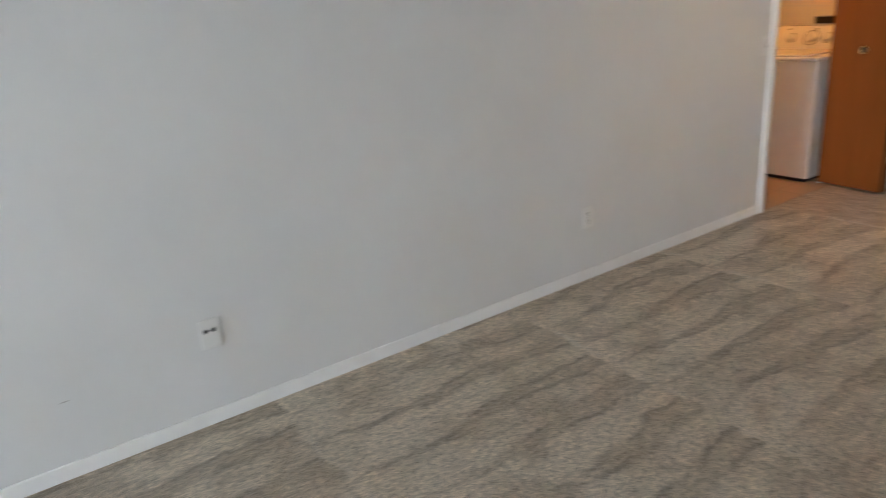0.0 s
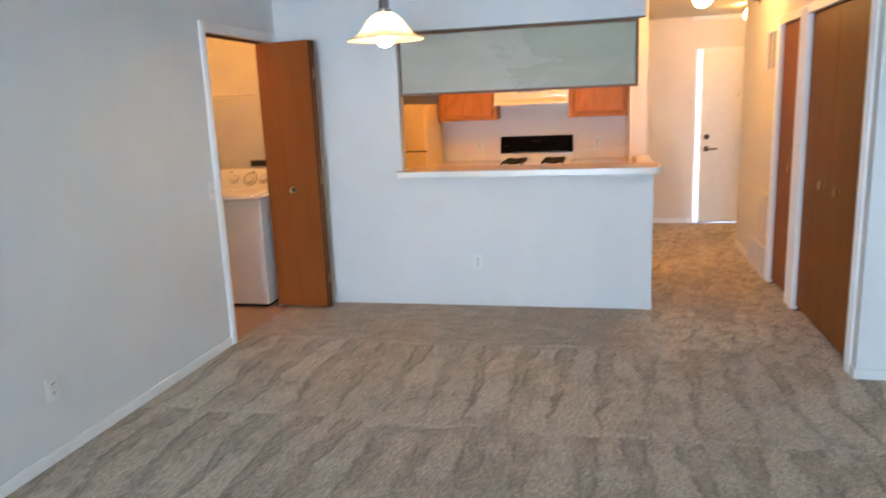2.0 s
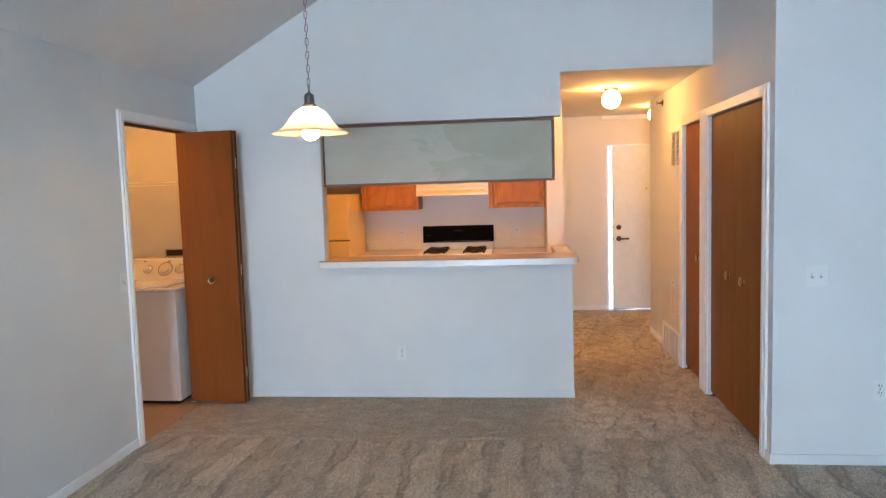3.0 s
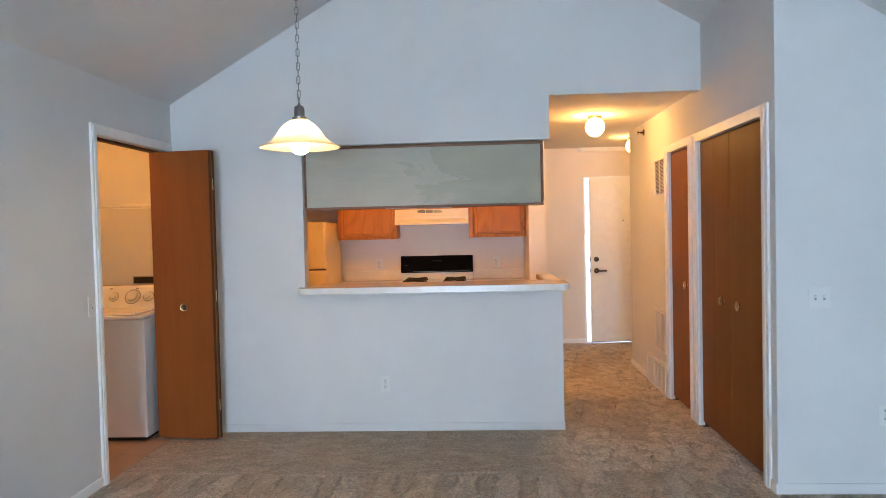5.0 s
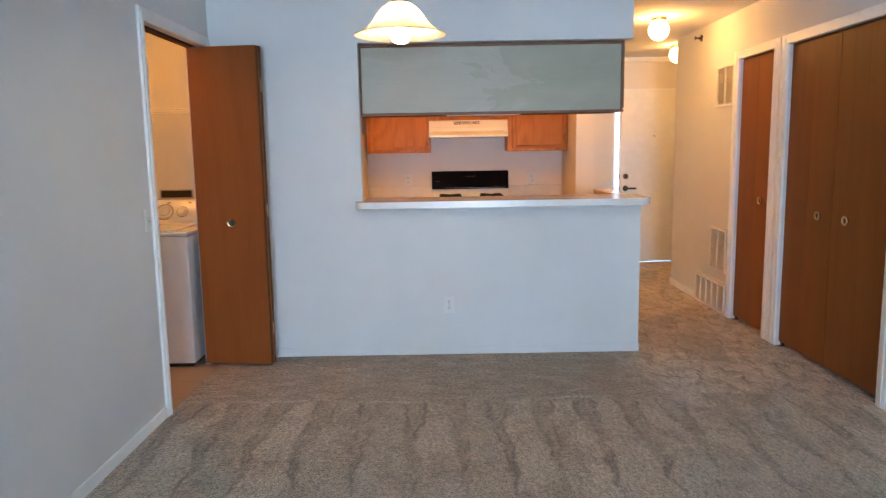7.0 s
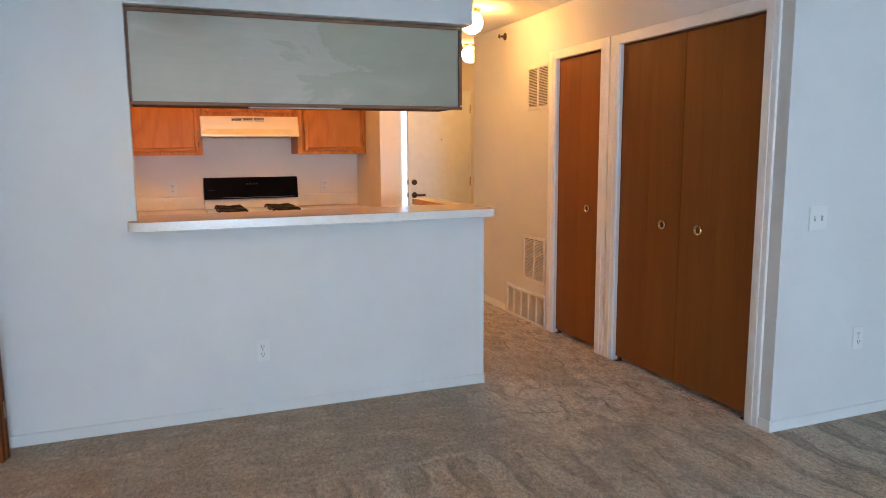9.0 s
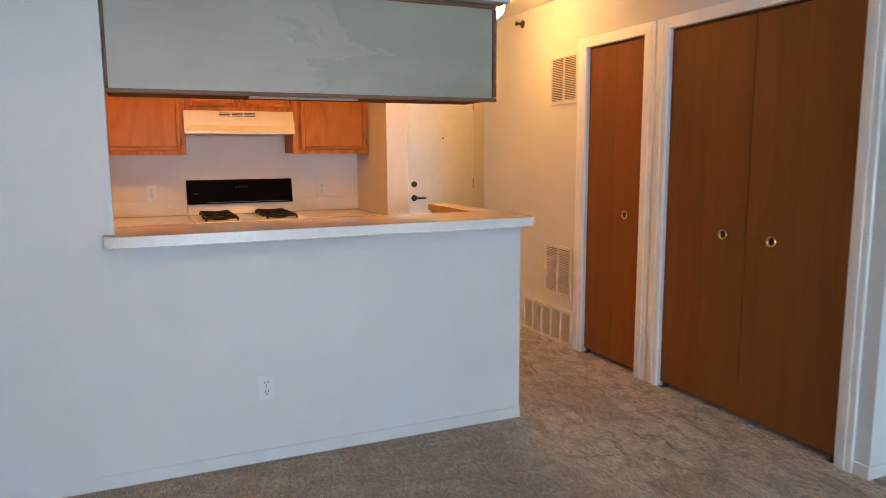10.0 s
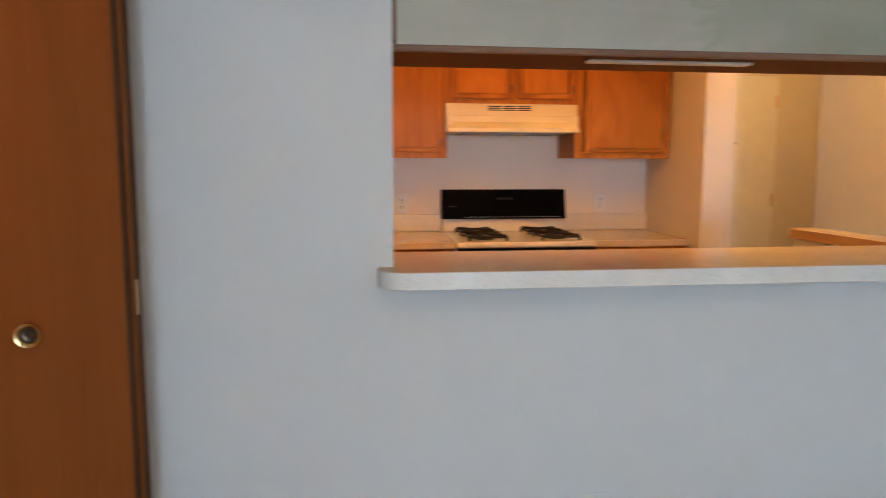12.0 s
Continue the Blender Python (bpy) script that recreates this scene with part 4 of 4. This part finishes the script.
part("frame", boxes((5.540, 3.16, 1.060, 5.549, 3.40, 1.068), (5.540, 3.16, 1.116, 5.549, 3.40, 1.124), (5.540, 3.16, 1.068, 5.549, 3.168, 1.116), (5.540, 3.392, 1.068, 5.549, 3.40, 1.116)), M_GREY, valve)
# flat plate; its dark colour gives the shade inside the box
part("recess_shade", box(bmesh.new(), 5.544, 3.168, 1.068, 5.549, 3.392, 1.116), M_DARK, valve)

# ---- lamps ----
def pendant():
    px, py = 3.576, 1.486
    top = roof(py)
    pd = thing("pendant_lamp", "lit hanging lamp with a bell-shaped alabaster glass shade", "lamp", pose(px, py, 0))
    shade = bmesh.new()
    outer = [(0.028, 2.030), (0.046, 2.026), (0.078, 2.006), (0.104, 1.977), (0.122, 1.948), (0.146, 1.922), (0.178, 1.902), (0.207, 1.890)]
    inner = [(r - 0.004, z - 0.003) for r, z in reversed(outer)]
    lathe(shade, outer + inner, 40)
    part("shade", shade, M_ALAB, pd, "bell-shaped alabaster glass shade", True)
    part("socket", lathe(bmesh.new(), [(0, 2.01), (0.018, 2.01), (0.02, 2.029), (0.036, 2.032), (0.037, 2.042), (0.027, 2.048), (0.027, 2.085), (0.022, 2.098), (0.010, 2.104), (0.006, 2.112), (0, 2.113)], 24), M_NICKEL, pd, "brushed nickel socket cap", True)
    part("bulb", lathe(bmesh.new(), [(0, 1.851), (0.02, 1.854), (0.038, 1.866), (0.048, 1.887), (0.046, 1.909), (0.034, 1.93), (0.018, 1.96), (0.016, 2.019), (0, 2.019)], 24), M_BULB, pd, "glowing round bulb", True)
    def chain_link(a, b, rr):
        """One oval link in the xz plane."""
        bm = bmesh.new()
        rings = []
        for k in range(16):
            t = 2 * math.pi * k / 16
            u, w = a * math.cos(t), (b if math.sin(t) > 0 else -b) + a * math.sin(t)
            rings.append([bm.verts.new((u + rr * math.cos(2 * math.pi * q / 6) * math.cos(t), rr * math.sin(2 * math.pi * q / 6), w + rr * math.cos(2 * math.pi * q / 6) * math.sin(t))) for q in range(6)])
        for k in range(16):
            for q in range(6):
                bm.faces.new((rings[k][q], rings[k][(q + 1) % 6], rings[(k + 1) % 16][(q + 1) % 6], rings[(k + 1) % 16][q]))
        bmesh.ops.recalc_face_normals(bm, faces=bm.faces)
        return bm

    part("loop", chain_link(0.0135, 0.0045, 0.0026), M_NICKEL, pd, "round loop on the socket cap", True, pose(0, 0, 2.129))
    first = part("chain_link", chain_link(0.0080, 0.0120, 0.0021), M_NICKEL, pd, "", True, pose(0, 0, 2.162, 0, 0, 90))
    z, k = 2.162, 1
    while z < top - 0.06:
        z, k = z + 0.0352, k + 1
        ob = new("chain_link", first.data)
        ob.parent, ob.matrix_basis = pd, pose(0, 0, z, 0, 0, 90 * (k % 2) + 12)
    cord = bmesh.new()
    lathe(cord, [(0, 2.11), (0.0013, 2.11), (0.0013, top - 0.02), (0, top - 0.02)], 6, pose(0.004, 0.003, 0))
    part("cord", cord, M_GREY, pd)
    lean = math.degrees(math.atan(SLOPE))
    part("canopy", lathe(bmesh.new(), [(0, 0), (0.062, 0), (0.060, -0.012), (0.035, -0.032), (0.010, -0.042), (0, -0.043)], 28), M_NICKEL, pd, "", True, pose(0, 0, top - 0.001, -lean, 0, 0))
    return pd


pendant()


def globe_lamp(x, y, lit):
    gl = thing("globe_ceiling_lamp", "lit round glass globe lamp on the hall ceiling", "lamp", pose(x, y, Z_HALL), "hall globe lamps")
    part("base", lathe(bmesh.new(), [(0, 0), (0.066, 0), (0.066, -0.010), (0.055, -0.022), (0.050, -0.03), (0, -0.03)], 28), M_BRASS, gl, "brass base", True)
    prof = [(0.080 * math.sin(math.pi * k / 16), -0.100 - 0.080 * math.cos(math.pi * k / 16)) for k in range(0, 16)]
    prof[0] = (0.0, -0.180)
    part("globe", lathe(bmesh.new(), prof, 32), lit, gl, "glowing white glass globe", True)
    return gl


globe_lamp(6.155, -0.437, M_GLOBE)
globe_lamp(7.72, -1.105, M_GLOBE_DIM)


def flush_lamp(name, label, x, y, sx, sy, lit):
    lp = thing(name, label, "lamp", pose(x, y, Z_HALL))
    part("pan", box(bmesh.new(), -sx, -sy, -0.03, sx, sy, 0.0, 0.004), M_PLASTIC, lp)
    part("diffuser", box(bmesh.new(), -sx + 0.02, -sy + 0.02, -0.075, sx - 0.02, sy - 0.02, -0.031, 0.012, 3), lit, lp)
    return lp


flush_lamp("kitchen_ceiling_lamp", "lit flat ceiling lamp in the kitchen", 5.78, 1.25, 0.18, 0.50, M_TUBE)
flush_lamp("laundry_ceiling_lamp", "lit small ceiling lamp in the laundry", 4.72, 3.38, 0.13, 0.13, M_TUBE_LAUNDRY)


# ---- plates, vents and small fittings ----
def outlet_plate(name, label, m, kind, category="outlet"):
    """A wall plate in the local xz plane, facing -y."""
    pl = thing(name, label, category, m)
    w = 0.057 if kind == "switch2" else 0.036
    part("plate", box(bmesh.new(), -w, -0.006, -0.058, w, 0.0, 0.058, 0.003, 2), M_PLASTIC, pl)
    if kind == "outlet":
        for z in (-0.021, 0.021):
            rc = part("receptacle", lathe(bmesh.new(), [(0, 0), (0.0165, 0), (0.016, 0.0025), (0, 0.0025)], 20, pose(0, -0.006, z, 90, 0, 0)), M_PLASTIC, pl)
            for x, hgt in ((-0.0068, 0.0060), (0.0068, 0.0050)):
                part("slot", box(bmesh.new(), x - 0.0017, -0.0092, z + 0.003 - hgt, x + 0.0017, -0.0084, z + 0.003 + hgt), M_DARK, rc)
            part("slot", box(bmesh.new(), -0.0026, -0.0092, z - 0.0125, 0.0026, -0.0084, z - 0.0075), M_DARK, rc)
        part("screw", lathe(bmesh.new(), [(0, 0), (0.003, 0), (0.0025, 0.001), (0, 0.001)], 10, pose(0, -0.006, 0, 90, 0, 0)), M_NICKEL, pl)
    elif kind.startswith("switch"):
        for x in ((-0.023, 0.023) if kind == "switch2" else (0.0,)):
            part("toggle", box(bmesh.new(), x - 0.005, -0.017, 0.0, x + 0.005, -0.0062, 0.012, 0.002), M_PLASTIC, pl)
            part("toggle_slot", box(bmesh.new(), x - 0.006, -0.0072, -0.013, x + 0.006, -0.0062, 0.013), M_GREY, pl)
    else:
        part("jack_bridge", box(bmesh.new(), -0.014, -0.0078, 0.010, 0.014, -0.0062, 0.016, 0.0006), M_GREY, pl)
        for x in (-0.015, 0.015):
            part("jack", lathe(bmesh.new(), [(0, 0), (0.008, 0), (0.0075, 0.004), (0.004, 0.005), (0, 0.005)], 16, pose(x, -0.006, 0.013, 90, 0, 0)), M_DARK, pl, "round dark jack")
    return pl


def face(x, y, z, way):
    return pose(x, y, z, 0, 0, {"-y": 0, "+y": 180, "-x": -90, "+x": 90}[way])


outlet_plate("jack_plate", "white wall plate with two dark round jacks", face(0.404, Y_LEFT, 0.360, "-y"), "jack", "wall plate")
outlet_plate("wall_outlet", "white double outlet low on the long wall", face(2.372, Y_LEFT, 0.342, "-y"), "outlet")
outlet_plate("wall_outlet", "white double outlet on the half wall", face(X_BAR, 1.280, 0.344, "-x"), "outlet")
outlet_plate("wall_outlet", "white outlet on the wall beside the closets", face(X_CORNER, -1.537, 0.421, "-x"), "outlet")
outlet_plate("wall_outlet", "white double outlet above the kitchen counter", face(X_KIT, 0.41, 1.082, "-x"), "outlet")
outlet_plate("wall_outlet", "white double outlet beside the range", face(X_KIT, 1.66, 1.082, "-x"), "outlet")
outlet_plate("light_switch", "white double light switch beside the closets", face(X_CORNER, -1.203, 1.046, "-x"), "switch2", "switch")
outlet_plate("light_switch", "white light switch beside the laundry opening", face(3.885, Y_LEFT, 1.056, "-y"), "switch1", "switch")


def slat_vent(name, label, x0, x1, z0, z1, cols, pitch, depth, y=Y_HALL):
    """Louvred grille on the hall wall, facing +y: shade-coloured back, frame, mullions and single slats."""
    vt = thing(name, label, "vent")
    b = 0.022
    # flat sheet coloured as the shade in the duct behind the slats
    part("backing", box(bmesh.new(), x0 + 0.01, y, z0 + 0.01, x1 - 0.01, y + 0.002, z1 - 0.01), M_DUCT_SHADE, vt)
    part("frame", boxes((x0, y, z0, x0 + b, y + depth, z1), (x1 - b, y, z0, x1, y + depth, z1), (x0 + b, y, z0, x1 - b, y + depth, z0 + b), (x0 + b, y, z1 - b, x1 - b, y + depth, z1), bevel=0.002), M_VENT, vt)
    inner = x1 - x0 - 2 * b
    m = 0.014
    cw = (inner - m * (cols - 1)) / cols
    for c in range(1, cols):
        xm = x0 + b + c * (cw + m) - m
        part("mullion", box(bmesh.new(), xm, y, z0 + b, xm + m, y + depth - 0.001, z1 - b), M_VENT, vt)
    first = None
    n = int((z1 - z0 - 2 * b) / pitch)
    for c in range(cols):
        xa = x0 + b + c * (cw + m)
        for k in range(n):
            z = z0 + b + (k + 0.5) * pitch
            mm = pose(xa + cw / 2, y + depth * 0.6, z, -28, 0, 0)
            if first is None:
                first = part("slat", boxes((-cw / 2, -0.0056, -0.0008, cw / 2, 0.0056, 0.0008)), M_VENT, vt, "", False, mm)
            else:
                ob = new("slat", first.data)
                ob.parent, ob.matrix_basis = vt, mm
    return vt


slat_vent("air_vent", "cream louvred air return grille high on the hall wall", 5.952, 6.300, 1.688, 2.020, 2, 0.0115, 0.014)
slat_vent("air_vent", "cream louvred grille low on the hall wall", 5.985, 6.335, 0.340, 0.700, 2, 0.0115, 0.014)
slat_vent("floor_register", "cream louvred register at the foot of the hall wall", 5.955, 6.62, 0.003, 0.255, 5, 0.0108, 0.026)


def sprinkler(m, label):
    sp = thing("sprinkler_head", label, "sprinkler", m)
    part("escutcheon", lathe(bmesh.new(), [(0, 0), (0.030, 0), (0.028, 0.006), (0.014, 0.010), (0, 0.010)], 20), M_BRONZE, sp, "", True)
    part("nozzle", lathe(bmesh.new(), [(0, 0.010), (0.010, 0.010), (0.008, 0.035), (0.004, 0.04), (0.004, 0.052), (0.018, 0.053), (0.018, 0.056), (0, 0.056)], 16), M_BRONZE, sp, "", True)
    return sp


sprinkler(pose(X_BAR, 1.285, 3.155, 0, -90, 0), "small dark sprinkler head high on the gable wall")
sprinkler(pose(6.708, Y_HALL, 2.312, -90, 0, 0), "small dark sprinkler head on the hall wall")

# faint grey scuff low on the long wall
setting("wall_scuff", box(bmesh.new(), -0.112, Y_LEFT - 0.0006, 0.279, -0.086, Y_LEFT + 0.001, 0.2835, 0.0002), M_SCUFF, "small pale grey scuff on the white wall", "scuff")
